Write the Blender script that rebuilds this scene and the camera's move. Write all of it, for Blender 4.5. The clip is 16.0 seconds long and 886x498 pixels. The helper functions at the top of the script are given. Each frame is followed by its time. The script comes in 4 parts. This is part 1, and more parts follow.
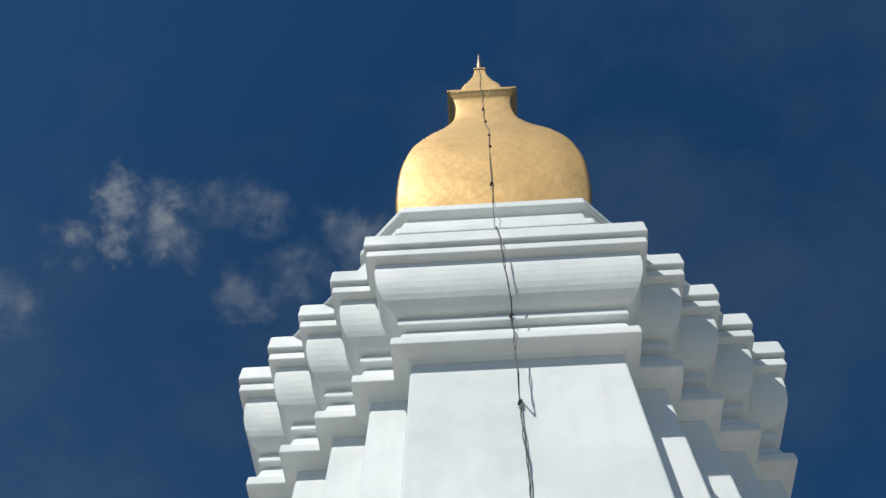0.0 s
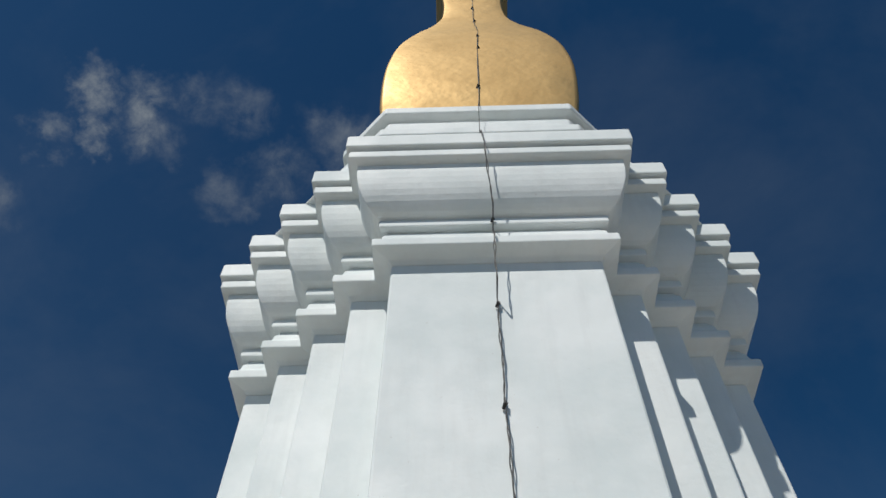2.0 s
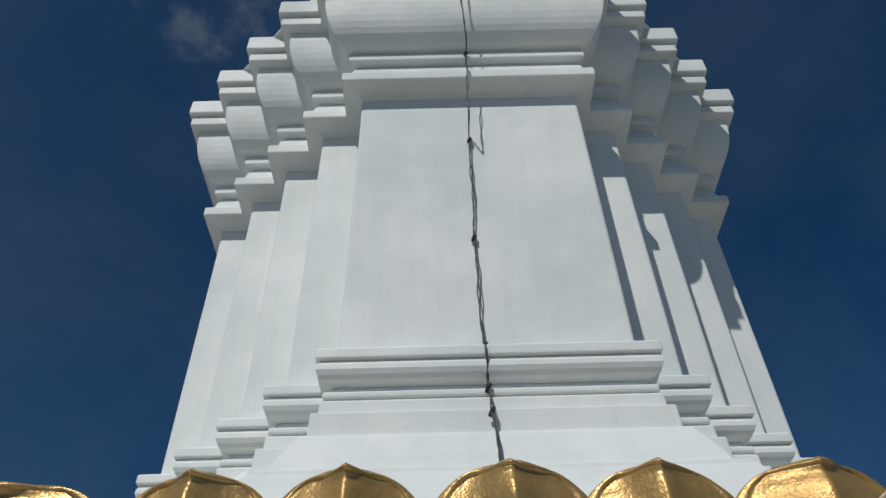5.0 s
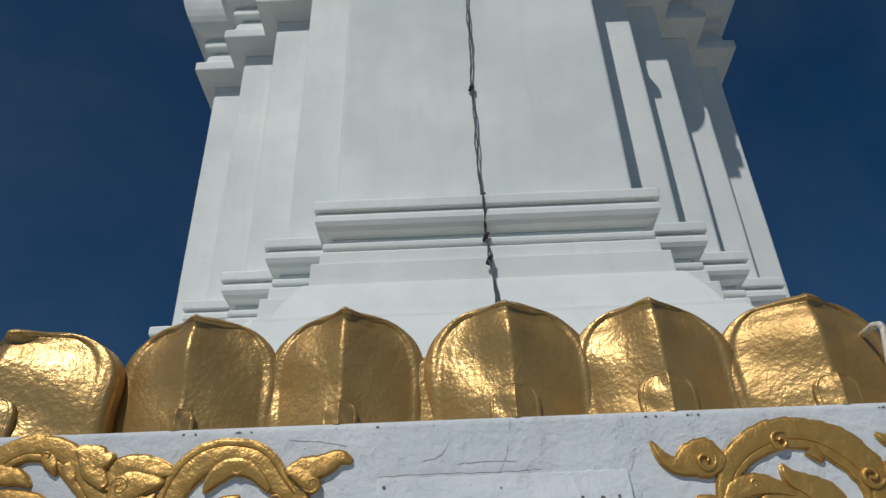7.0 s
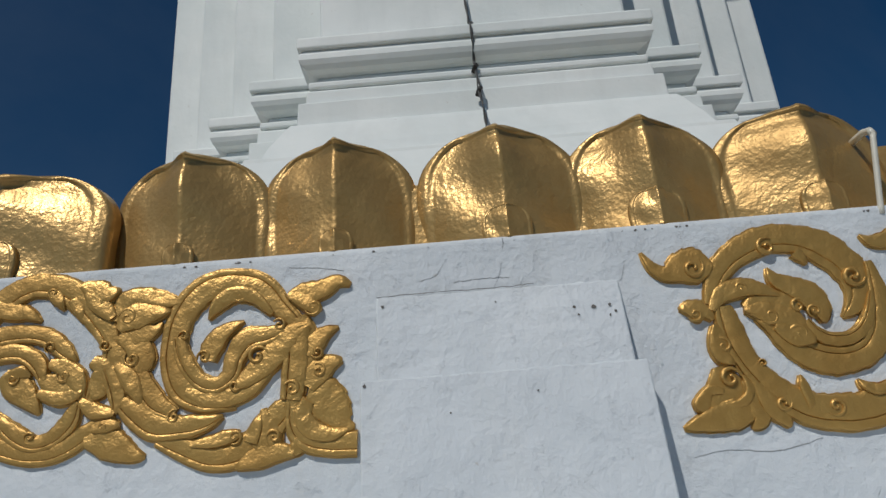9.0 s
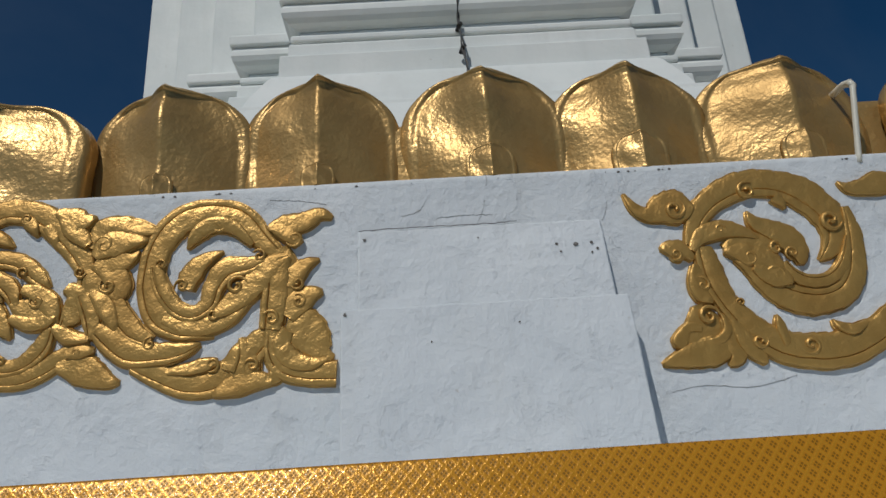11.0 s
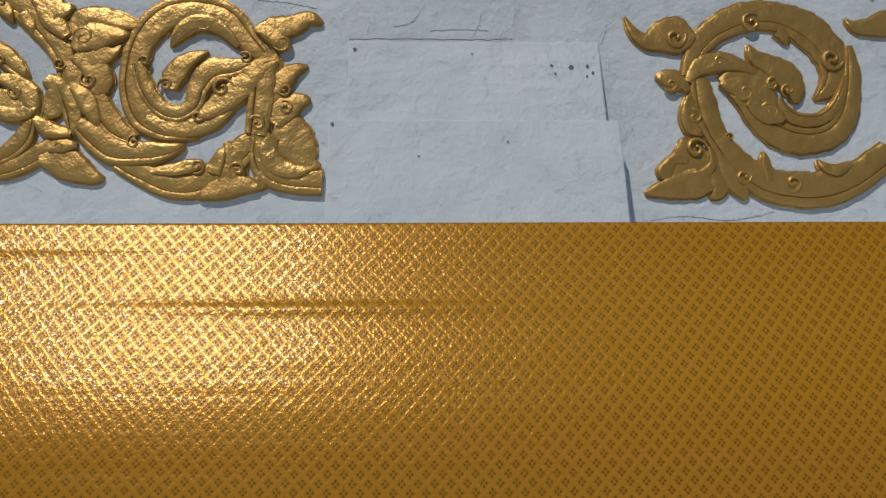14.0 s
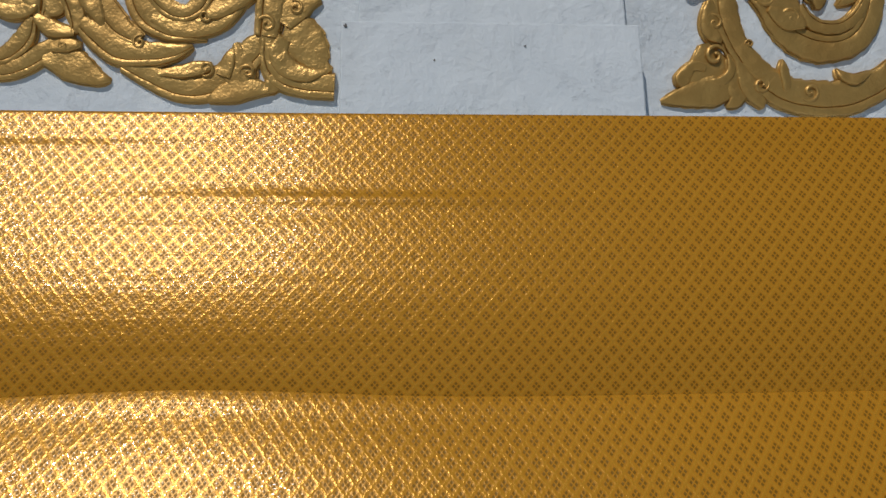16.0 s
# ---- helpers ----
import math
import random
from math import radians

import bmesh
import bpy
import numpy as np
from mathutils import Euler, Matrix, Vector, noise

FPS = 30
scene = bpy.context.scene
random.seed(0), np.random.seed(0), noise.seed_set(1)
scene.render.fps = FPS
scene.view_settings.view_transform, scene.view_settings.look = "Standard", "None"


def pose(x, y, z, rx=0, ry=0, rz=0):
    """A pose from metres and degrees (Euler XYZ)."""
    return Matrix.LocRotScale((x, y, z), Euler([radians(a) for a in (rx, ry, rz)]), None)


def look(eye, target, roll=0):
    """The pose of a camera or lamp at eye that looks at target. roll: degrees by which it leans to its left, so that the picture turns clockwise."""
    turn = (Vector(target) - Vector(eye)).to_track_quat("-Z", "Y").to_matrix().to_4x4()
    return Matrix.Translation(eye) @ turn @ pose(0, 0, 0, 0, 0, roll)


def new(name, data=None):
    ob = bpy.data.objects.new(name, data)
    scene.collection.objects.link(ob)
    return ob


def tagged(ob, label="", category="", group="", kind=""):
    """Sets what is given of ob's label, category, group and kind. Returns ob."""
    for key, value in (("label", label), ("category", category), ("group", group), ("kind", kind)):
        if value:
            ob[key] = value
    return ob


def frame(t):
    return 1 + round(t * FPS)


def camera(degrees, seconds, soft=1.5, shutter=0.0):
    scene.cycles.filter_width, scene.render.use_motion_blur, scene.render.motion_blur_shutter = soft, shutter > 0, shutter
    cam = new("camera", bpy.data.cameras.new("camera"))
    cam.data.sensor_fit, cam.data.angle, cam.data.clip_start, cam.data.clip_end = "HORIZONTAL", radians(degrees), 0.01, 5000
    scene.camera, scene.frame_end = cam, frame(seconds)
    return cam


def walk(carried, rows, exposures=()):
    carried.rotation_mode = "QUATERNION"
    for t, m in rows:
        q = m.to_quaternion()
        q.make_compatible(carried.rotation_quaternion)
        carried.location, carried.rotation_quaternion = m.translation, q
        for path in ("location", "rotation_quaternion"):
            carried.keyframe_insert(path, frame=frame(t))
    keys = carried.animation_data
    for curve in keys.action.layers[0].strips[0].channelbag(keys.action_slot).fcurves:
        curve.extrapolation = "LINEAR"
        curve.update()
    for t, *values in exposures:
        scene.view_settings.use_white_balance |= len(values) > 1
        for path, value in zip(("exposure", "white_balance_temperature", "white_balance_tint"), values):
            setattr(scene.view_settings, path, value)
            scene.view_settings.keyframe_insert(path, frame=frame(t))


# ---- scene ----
E = 1.6          # height of the measuring eye above the terrace
X0, YC = 0.306, 6.407   # axis of the stupa
cam = camera(60.07, 16.0)
ROWS = [
    (0, -0.062, -0.063, 0.241, 3.63, 62.07, -0.21),
    (0.5, -0.059, -0.056, 0.23, 3.43, 60.48, -0.26),
    (1, -0.059, -0.051, 0.227, 2.77, 58.48, -0.35),
    (1.5, -0.057, -0.053, 0.225, 2.29, 56.59, -0.21),
    (2, -0.046, -0.054, 0.23, 1.7, 54.92, 0.02),
    (2.5, -0.038, -0.051, 0.219, 1.03, 53.64, 0.14),
    (3, -0.011, -0.05, 0.212, 0.74, 51.78, 0.44),
    (3.5, 0.009, -0.041, 0.205, 0.8, 49.71, 0.82),
    (4, 0.007, -0.041, 0.194, 0.57, 47.54, 1.15),
    (6.5, 0.049, -0.001, 0.139, 1.39, 35.61, 1.49),
    (7, 0.053, 0.007, 0.134, 1.51, 32.7, 1.8),
    (7.5, 0.051, 0.017, 0.114, 1.69, 30.34, 2.05),
    (8, 0.051, 0.038, 0.09, 2.07, 27.5, 2.49),
    (8.5, 0.062, 0.047, 0.057, 2.61, 24.52, 3.28),
    (9, 0.062, 0.054, 0.041, 2.3, 21.77, 4.19),
    (11.5, 0.009, 0.155, -0.171, -0.6, 20.72, 3.27),
    (12, 0.02, 0.165, -0.18, -0.66, 18.27, 2.63),
    (12.5, 0.035, 0.166, -0.184, -0.65, 15.78, 2.07),
    (13, 0.017, 0.164, -0.19, -1.28, 13.41, 1.63),
    (13.5, 0.008, 0.16, -0.198, -1.76, 11.25, 1.02),
    (14, 0.004, 0.156, -0.205, -2.11, 8.93, 0.56),
    (14.5, -0.017, 0.163, -0.211, -2.67, 6.93, 0.36),
    (15, -0.045, 0.17, -0.214, -3.19, 5.19, 0.4),
    (15.5, -0.065, 0.166, -0.221, -3.19, 3.8, 0.17),
    (16, -0.079, 0.162, -0.225, -3.05, 2.48, 0.22),
]
walk(cam, [(t, pose(x, y, z + E, 90 + pitch, roll, yaw)) for t, x, y, z, yaw, pitch, roll in ROWS],
     exposures=[(0.0, -0.25), (1.5, -0.41), (3.0, -0.65), (4.0, -0.78), (6.5, -1.02), (9.0, -1.13), (12.0, -1.31), (14.0, -1.36), (16.0, -1.26)])

# ---- light ----
SUN_ELEV, SUN_AZ = radians(49), radians(27)      # azimuth: to the left of the wall's normal
SUN_DIR = Vector((-math.sin(SUN_AZ) * math.cos(SUN_ELEV), -math.cos(SUN_AZ) * math.cos(SUN_ELEV), math.sin(SUN_ELEV)))
sun = new("sun", bpy.data.lights.new("sun", "SUN"))
sun.data.energy, sun.data.angle, sun.data.color = 5.0, radians(0.53), (1.0, 0.965, 0.91)
sun.matrix_world = look(SUN_DIR * 60, (0, 0, 0))

world = bpy.data.worlds.new("sky")
scene.world = world
world.use_nodes = True
wt = world.node_tree
wt.nodes.clear()


def wn(kind, **values):
    n = wt.nodes.new(kind)
    for key, value in values.items():
        n.inputs[key].default_value = value
    return n


def wmath(op, a, b=0.0):
    n = wt.nodes.new("ShaderNodeMath")
    n.operation = op
    n.use_clamp = False
    for k, s in ((0, a), (1, b)):
        if hasattr(s, "is_linked"):
            wt.links.new(s, n.inputs[k])
        else:
            n.inputs[k].default_value = s
    return n.outputs[0]


sky = wt.nodes.new("ShaderNodeTexSky")
sky.sky_type = "NISHITA"
sky.sun_disc = False
sky.sun_elevation = SUN_ELEV
sky.sun_rotation = math.pi + SUN_AZ
sky.altitude, sky.air_density, sky.dust_density, sky.ozone_density = 700, 1.0, 0.3, 2.5
# thin high cloud, torn into wisps
coord = wt.nodes.new("ShaderNodeTexCoord")
ray = coord.outputs["Generated"]
ragged = wn("ShaderNodeTexNoise", Scale=13.0, Detail=5.0, Roughness=0.65)
wt.links.new(ray, ragged.inputs["Vector"])
shift = wt.nodes.new("ShaderNodeVectorMath")
shift.operation = "SUBTRACT"
wt.links.new(ragged.outputs["Color"], shift.inputs[0])
shift.inputs[1].default_value = (0.5, 0.5, 0.5)
warped = wt.nodes.new("ShaderNodeVectorMath")
warped.operation = "MULTIPLY_ADD"
wt.links.new(shift.outputs[0], warped.inputs[0])
warped.inputs[1].default_value = (0.13, 0.13, 0.13)
wt.links.new(ray, warped.inputs[2])


def cloud_noise(scale, detail, rough, lo, hi, shift):
    m = wt.nodes.new("ShaderNodeMapping")
    m.inputs["Location"].default_value = shift
    m.inputs["Scale"].default_value = (1.0, 1.0, 1.0)
    wt.links.new(ray, m.inputs["Vector"])
    n = wn("ShaderNodeTexNoise", Scale=scale, Detail=detail, Roughness=rough, Distortion=0.35)
    wt.links.new(m.outputs[0], n.inputs["Vector"])
    r = wt.nodes.new("ShaderNodeMapRange")
    r.inputs["From Min"].default_value, r.inputs["From Max"].default_value = lo, hi
    wt.links.new(n.outputs["Fac"], r.inputs["Value"])
    return r.outputs[0]


def puff(centre, inner, outer):
    d = wt.nodes.new("ShaderNodeVectorMath")
    d.operation = "DISTANCE"
    wt.links.new(warped.outputs[0], d.inputs[0])
    d.inputs[1].default_value = Vector(centre).normalized()
    r = wt.nodes.new("ShaderNodeMapRange")
    r.interpolation_type = "SMOOTHSTEP"
    r.inputs["From Min"].default_value, r.inputs["From Max"].default_value = outer, inner
    wt.links.new(d.outputs["Value"], r.inputs["Value"])
    return r.outputs[0]


torn = cloud_noise(22.0, 9.0, 0.64, 0.33, 0.66, (0.3, 0.1, 0.7))
body_mask = wmath("MULTIPLY", puff((-0.362, 0.385, 0.85), 0.0, 0.054), 1.15)
for centre, outer, gain in (((-0.418, 0.366, 0.832), 0.036, 1.0), ((-0.415, 0.345, 0.842), 0.034, 0.9), ((-0.418, 0.398, 0.815), 0.032, 0.9), ((-0.466, 0.385, 0.80), 0.034, 0.8),
                            ((-0.31, 0.385, 0.873), 0.04, 0.45), ((-0.345, 0.42, 0.845), 0.034, 0.5), ((-0.265, 0.395, 0.88), 0.05, 0.4),
                            ((-0.152, 0.443, 0.884), 0.06, 0.55), ((-0.29, 0.485, 0.826), 0.05, 0.4), ((-0.225, 0.477, 0.849), 0.05, 0.45), ((-0.53, 0.433, 0.73), 0.055, 0.5)):
    body_mask = wmath("MAXIMUM", body_mask, wmath("MULTIPLY", puff(centre, 0.0, outer), gain))
wisps = wmath("MULTIPLY", torn, body_mask)
veil = wmath("MULTIPLY", cloud_noise(2.6, 6.0, 0.6, 0.42, 0.95, (2.0, 0.4, 0.0)), 0.16)
left_brightening = wmath("MULTIPLY", puff((-0.72, 0.55, 0.42), 0.0, 1.0), 0.045)      # smooth brightness gradient put into the sky's colour towards the left
veil = wmath("ADD", veil, left_brightening)
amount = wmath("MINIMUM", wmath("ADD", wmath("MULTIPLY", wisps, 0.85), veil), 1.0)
tint = wt.nodes.new("ShaderNodeMixRGB")
tint.blend_type = "MULTIPLY"
tint.inputs["Fac"].default_value = 1.0
tint.inputs["Color2"].default_value = (0.35, 0.99, 1.38, 1)
wt.links.new(sky.outputs[0], tint.inputs["Color1"])
mixed = wt.nodes.new("ShaderNodeMixRGB")
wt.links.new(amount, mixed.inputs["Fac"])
wt.links.new(tint.outputs[0], mixed.inputs["Color1"])
mixed.inputs["Color2"].default_value = (7.0, 7.8, 8.4, 1)
back = wt.nodes.new("ShaderNodeBackground")
back.inputs["Strength"].default_value = 0.046
wt.links.new(mixed.outputs[0], back.inputs["Color"])
wt.links.new(back.outputs[0], wt.nodes.new("ShaderNodeOutputWorld").inputs["Surface"])


# ---- materials ----
class Mat:
    """A small builder round a Principled material."""

    def __init__(self, name, rough=0.6, metal=0.0):
        self.m = bpy.data.materials.new(name)
        self.m.use_nodes = True
        self.t = self.m.node_tree
        self.p = self.t.nodes["Principled BSDF"]
        self.p.inputs["Roughness"].default_value = rough
        self.p.inputs["Metallic"].default_value = metal
        self.co = self.t.nodes.new("ShaderNodeTexCoord")
        self.normal = None

    def link(self, a, b):
        self.t.links.new(a, b)

    def noise(self, scale, detail=6.0, rough=0.6, stretch=(1, 1, 1), distortion=0.0, uv=False):
        mp = self.t.nodes.new("ShaderNodeMapping")
        mp.inputs["Scale"].default_value = stretch
        self.link(self.co.outputs["UV" if uv else "Object"], mp.inputs["Vector"])
        n = self.t.nodes.new("ShaderNodeTexNoise")
        n.inputs["Scale"].default_value, n.inputs["Detail"].default_value = scale, detail
        n.inputs["Roughness"].default_value, n.inputs["Distortion"].default_value = rough, distortion
        self.link(mp.outputs[0], n.inputs["Vector"])
        return n.outputs["Fac"]

    def voronoi(self, scale, feature="F1", uv=False):
        n = self.t.nodes.new("ShaderNodeTexVoronoi")
        n.feature = feature
        n.inputs["Scale"].default_value = scale
        self.link(self.co.outputs["UV" if uv else "Object"], n.inputs["Vector"])
        return n.outputs["Distance"]

    def span(self, value, lo, hi, a=0.0, b=1.0):
        r = self.t.nodes.new("ShaderNodeMapRange")
        for key, v in (("From Min", lo), ("From Max", hi), ("To Min", a), ("To Max", b)):
            r.inputs[key].default_value = v
        self.link(value, r.inputs["Value"])
        return r.outputs[0]

    def math(self, op, a, b=0.0):
        n = self.t.nodes.new("ShaderNodeMath")
        n.operation = op
        for k, s in ((0, a), (1, b)):
            if hasattr(s, "is_linked"):
                self.link(s, n.inputs[k])
            else:
                n.inputs[k].default_value = s
        return n.outputs[0]

    def mix(self, fac, a, b):
        n = self.t.nodes.new("ShaderNodeMixRGB")
        for key, s in (("Fac", fac), ("Color1", a), ("Color2", b)):
            if hasattr(s, "is_linked"):
                self.link(s, n.inputs[key])
            else:
                n.inputs[key].default_value = s if key == "Fac" else (*s, 1)
        return n.outputs[0]

    def bump(self, height, distance, strength=1.0):
        b = self.t.nodes.new("ShaderNodeBump")
        b.inputs["Distance"].default_value, b.inputs["Strength"].default_value = distance, strength
        self.link(height, b.inputs["Height"])
        if self.normal:
            self.link(self.normal, b.inputs["Normal"])
        self.normal = b.outputs[0]

    def done(self, colour=None, rough=None):
        for key, s in (("Base Color", colour), ("Roughness", rough)):
            if s is not None:
                if hasattr(s, "is_linked"):
                    self.link(s, self.p.inputs[key])
                else:
                    self.p.inputs[key].default_value = (*s, 1)
        if self.normal:
            self.link(self.normal, self.p.inputs["Normal"])
        return self.m


def limewash(name, grain, lump, wear=0.0, light=(0.78, 0.80, 0.79), thin=(0.69, 0.73, 0.735)):
    """White limewashed plaster: trowel lumps, patches of thinner coat, rain streaks, specks."""
    k = Mat(name, 0.72)
    patch = k.span(k.noise(0.9, 5, 0.6), 0.40, 0.66)
    streak = k.span(k.noise(2.2, 6, 0.62, (3.0, 3.0, 0.35)), 0.50, 0.80)
    speck = k.span(k.noise(26.0, 3, 0.5), 0.73, 0.78)
    c = k.mix(patch, light, thin)
    c = k.mix(k.math("MULTIPLY", streak, 0.35), c, (0.58, 0.60, 0.59))
    c = k.mix(k.math("MULTIPLY", speck, 0.45), c, (0.42, 0.38, 0.33))
    if wear:
        flake = k.span(k.noise(7.5, 8, 0.7, distortion=0.6), 0.56, 0.60)
        c = k.mix(k.math("MULTIPLY", flake, wear), c, (0.50, 0.54, 0.58))
        k.bump(k.math("SUBTRACT", 1.0, flake), 0.0007)
        grime = k.span(k.noise(4.0, 7, 0.68, (1.0, 1.0, 2.2)), 0.60, 0.72)
        c = k.mix(k.math("MULTIPLY", grime, wear * 0.8), c, (0.46, 0.43, 0.38))
    k.bump(k.noise(2.4, 4, 0.55), lump)
    if wear:
        k.bump(k.noise(8.0, 5, 0.6, distortion=0.4), grain * 2.2)
    k.bump(k.noise(38.0, 6, 0.65), grain)
    return k.done(c, k.span(patch, 0, 1, 0.62, 0.8))


def gilt(name, base, dark, rough, lump, scale, metal=1.0, mottle=0.35, patch=3.2):
    """Gold paint over modelled plaster: brushed lumps, thin places, dull patches."""
    k = Mat(name, rough, metal)
    worn = k.span(k.noise(patch, 6, 0.65), 0.42, 0.70)
    fine = k.span(k.noise(30.0, 4, 0.6), 0.35, 0.75)
    c = k.mix(worn, base, dark)
    c = k.mix(k.math("MULTIPLY", fine, mottle), c, dark)
    k.bump(k.noise(scale, 3, 0.5), lump)
    k.bump(k.noise(scale * 4, 3, 0.55), lump * 0.22)
    return k.done(c, k.span(worn, 0, 1, rough - 0.06, rough + 0.12))


def plain(name, colour, rough=0.6, metal=0.0, vary=0.25):
    k = Mat(name, rough, metal)
    c = k.mix(k.span(k.noise(9.0), 0.35, 0.7), colour, tuple(v * (1 - vary) for v in colour))
    k.bump(k.noise(60.0), 0.001)
    return k.done(c)


WHITE_TOWER = limewash("limewash_tower", 0.0012, 0.014, 0.0, (0.765, 0.80, 0.79), (0.655, 0.71, 0.705))
WHITE_WALL = limewash("limewash_wall", 0.0045, 0.03, 0.16, (0.69, 0.73, 0.76), (0.60, 0.645, 0.68))
GOLD_BELL = gilt("gilt_bell", (0.47, 0.315, 0.125), (0.42, 0.275, 0.105), 0.58, 0.016, 1.6, 0.72, 0.06, 0.7)
GOLD_PETAL = gilt("gilt_petal", (0.53, 0.34, 0.125), (0.43, 0.265, 0.09), 0.40, 0.007, 16.0, 0.52)
GOLD_RELIEF = gilt("gilt_relief", (0.54, 0.325, 0.092), (0.40, 0.225, 0.055), 0.44, 0.0042, 28.0, 0.52)
GOLD_FINIAL = gilt("gilt_finial", (0.42, 0.36, 0.28), (0.2, 0.17, 0.13), 0.4, 0.01, 6.0)
CABLE = plain("cable_grey", (0.055, 0.055, 0.055), 0.55)
BLACK = plain("clip_black", (0.02, 0.018, 0.016), 0.5)
PVC = plain("pvc_cream", (0.72, 0.70, 0.60), 0.4)
PAVING = plain("paving_grey", (0.25, 0.235, 0.21), 0.8)
CHIP = plain("chip_grey", (0.16, 0.15, 0.14), 0.9)


def brocade(name):
    """Gold brocade: a diamond lattice of bright thread with four small brown dots in each diamond."""
    k = Mat(name, 0.3, 0.36)
    uv = k.t.nodes.new("ShaderNodeSeparateXYZ")
    k.link(k.co.outputs["UV"], uv.inputs[0])
    cell = 0.0136
    drop = k.math("MULTIPLY", uv.outputs[1], 0.87)
    a = k.math("FRACT", k.math("DIVIDE", k.math("ADD", uv.outputs[0], drop), cell))
    b = k.math("FRACT", k.math("DIVIDE", k.math("SUBTRACT", uv.outputs[0], drop), cell))
    da = k.math("ABSOLUTE", k.math("SUBTRACT", a, 0.5))
    db = k.math("ABSOLUTE", k.math("SUBTRACT", b, 0.5))

    def ring(d):
        return k.math("MULTIPLY", k.span(d, 0.025, 0.075), k.span(d, 0.30, 0.23))

    dots = k.math("MULTIPLY", ring(da), ring(db))
    thread = k.span(k.math("MAXIMUM", da, db), 0.36, 0.46)
    weave = k.noise(420.0, 2, 0.5, uv=True)
    c = k.mix(thread, (0.53, 0.225, 0.014), (0.62, 0.295, 0.024))
    c = k.mix(dots, c, (0.22, 0.105, 0.006))
    c = k.mix(k.math("MULTIPLY", k.span(k.noise(3.0, 5, 0.6, uv=True), 0.4, 0.7), 0.2), c, (0.42, 0.17, 0.006))
    lift = k.math("MULTIPLY", thread, k.span(weave, 0.3, 0.7, 0.3, 1.4))
    k.bump(k.math("SUBTRACT", lift, k.math("MULTIPLY", dots, 0.5)), 0.00009)
    k.bump(k.noise(560.0, 2, 0.5, uv=True), 0.00016)
    k.bump(k.voronoi(300.0, uv=True), 0.00022)      # foil facets of the thread
    base_normal, k.normal = k.normal, None
    k.bump(k.voronoi(330.0, uv=True), 0.00030)
    k.link(k.normal, k.p.inputs["Coat Normal"])
    k.normal = base_normal
    k.link(k.span(thread, 0, 1, 0.05, 0.20), k.p.inputs["Coat Weight"])
    k.p.inputs["Coat Roughness"].default_value = 0.10
    k.p.inputs["Coat Tint"].default_value = (1.0, 0.92, 0.72, 1)
    rough = k.span(thread, 0, 1, 0.33, 0.26)
    k.link(k.span(thread, 0, 1, 0.07, 0.19), k.p.inputs["Metallic"])
    k.p.inputs["Specular Tint"].default_value = (1.0, 0.82, 0.5, 1)
    return k.done(c, k.math("MAXIMUM", rough, k.math("MULTIPLY", dots, 0.5)))


BROCADE = brocade("gold_brocade")


# ---- mesh helpers ----
def part(name, bm, material, parent=None, label="", smooth=False, bevel=0.0, crisp=0.0):
    """Links a bmesh, given in world metres, as one mesh object under its thing."""
    me = bpy.data.meshes.new(name)
    bmesh.ops.recalc_face_normals(bm, faces=bm.faces[:])
    bm.to_mesh(me)
    bm.free()
    me.materials.append(material)
    if smooth:
        me.polygons.foreach_set("use_smooth", [True] * len(me.polygons))
    if crisp:
        me.set_sharp_from_angle(angle=radians(crisp))
    ob = new(name, me)
    if parent:
        ob.parent = parent
        ob.matrix_parent_inverse = Matrix.Translation(-parent.location)
    if bevel:
        mod = ob.modifiers.new("worn_edge", "BEVEL")
        mod.width, mod.segments, mod.limit_method, mod.angle_limit = bevel, 2, "ANGLE", radians(28)
    if label:
        tagged(ob, label)
    return ob


def thing(name, at, label, category, group="", kind=""):
    ob = new(name)
    ob.location = at
    ob.empty_display_size = 0.1
    return tagged(ob, label, category, group, kind)


def quadrant(w0, s, n=4):
    """The stepped corner of a redented square, from the front face's end to the side face's end."""
    f0 = w0 + n * s
    pts = []
    for i in range(n + 1):
        pts.append((w0 + i * s, f0 - i * s))
        if i < n:
            pts.append((w0 + i * s, f0 - (i + 1) * s))
    return pts


def redented(w0, s, d=0.0, n=4):
    """The whole redented outline, offset outwards by d."""
    q = [(x + d, y + d) for x, y in quadrant(w0, s, n)]
    out = []
    for k in range(4):
        c, sn = (1, 0, -1, 0)[k], (0, 1, 0, -1)[k]
        out += [(c * x - sn * -y, sn * x + c * -y) for x, y in q]
    return out


def octagon(f, w):
    out = []
    for k in range(4):
        c, sn = (1, 0, -1, 0)[k], (0, 1, 0, -1)[k]
        out += [(c * x - sn * y, sn * x + c * y) for x, y in ((-w, -f), (w, -f))]
    return out


def rounded_square(h, r, bulge=0.0, seg=4, side=8):
    """A square outline with rounded corners and faintly swelling sides."""
    out = []
    for k in range(4):
        c, sn = (1, 0, -1, 0)[k], (0, 1, 0, -1)[k]
        pts = []
        for i in range(side):
            u = -1 + 2 * i / (side - 1)
            pts.append((u * (h - r), -h - bulge * (1 - u * u)))
        for i in range(1, seg):
            a = -math.pi / 2 + i / seg * math.pi / 2
            pts.append((h - r + r * math.cos(a), -(h - r) + r * math.sin(a)))
        out += [(c * x - sn * y, sn * x + c * y) for x, y in pts]
    return out


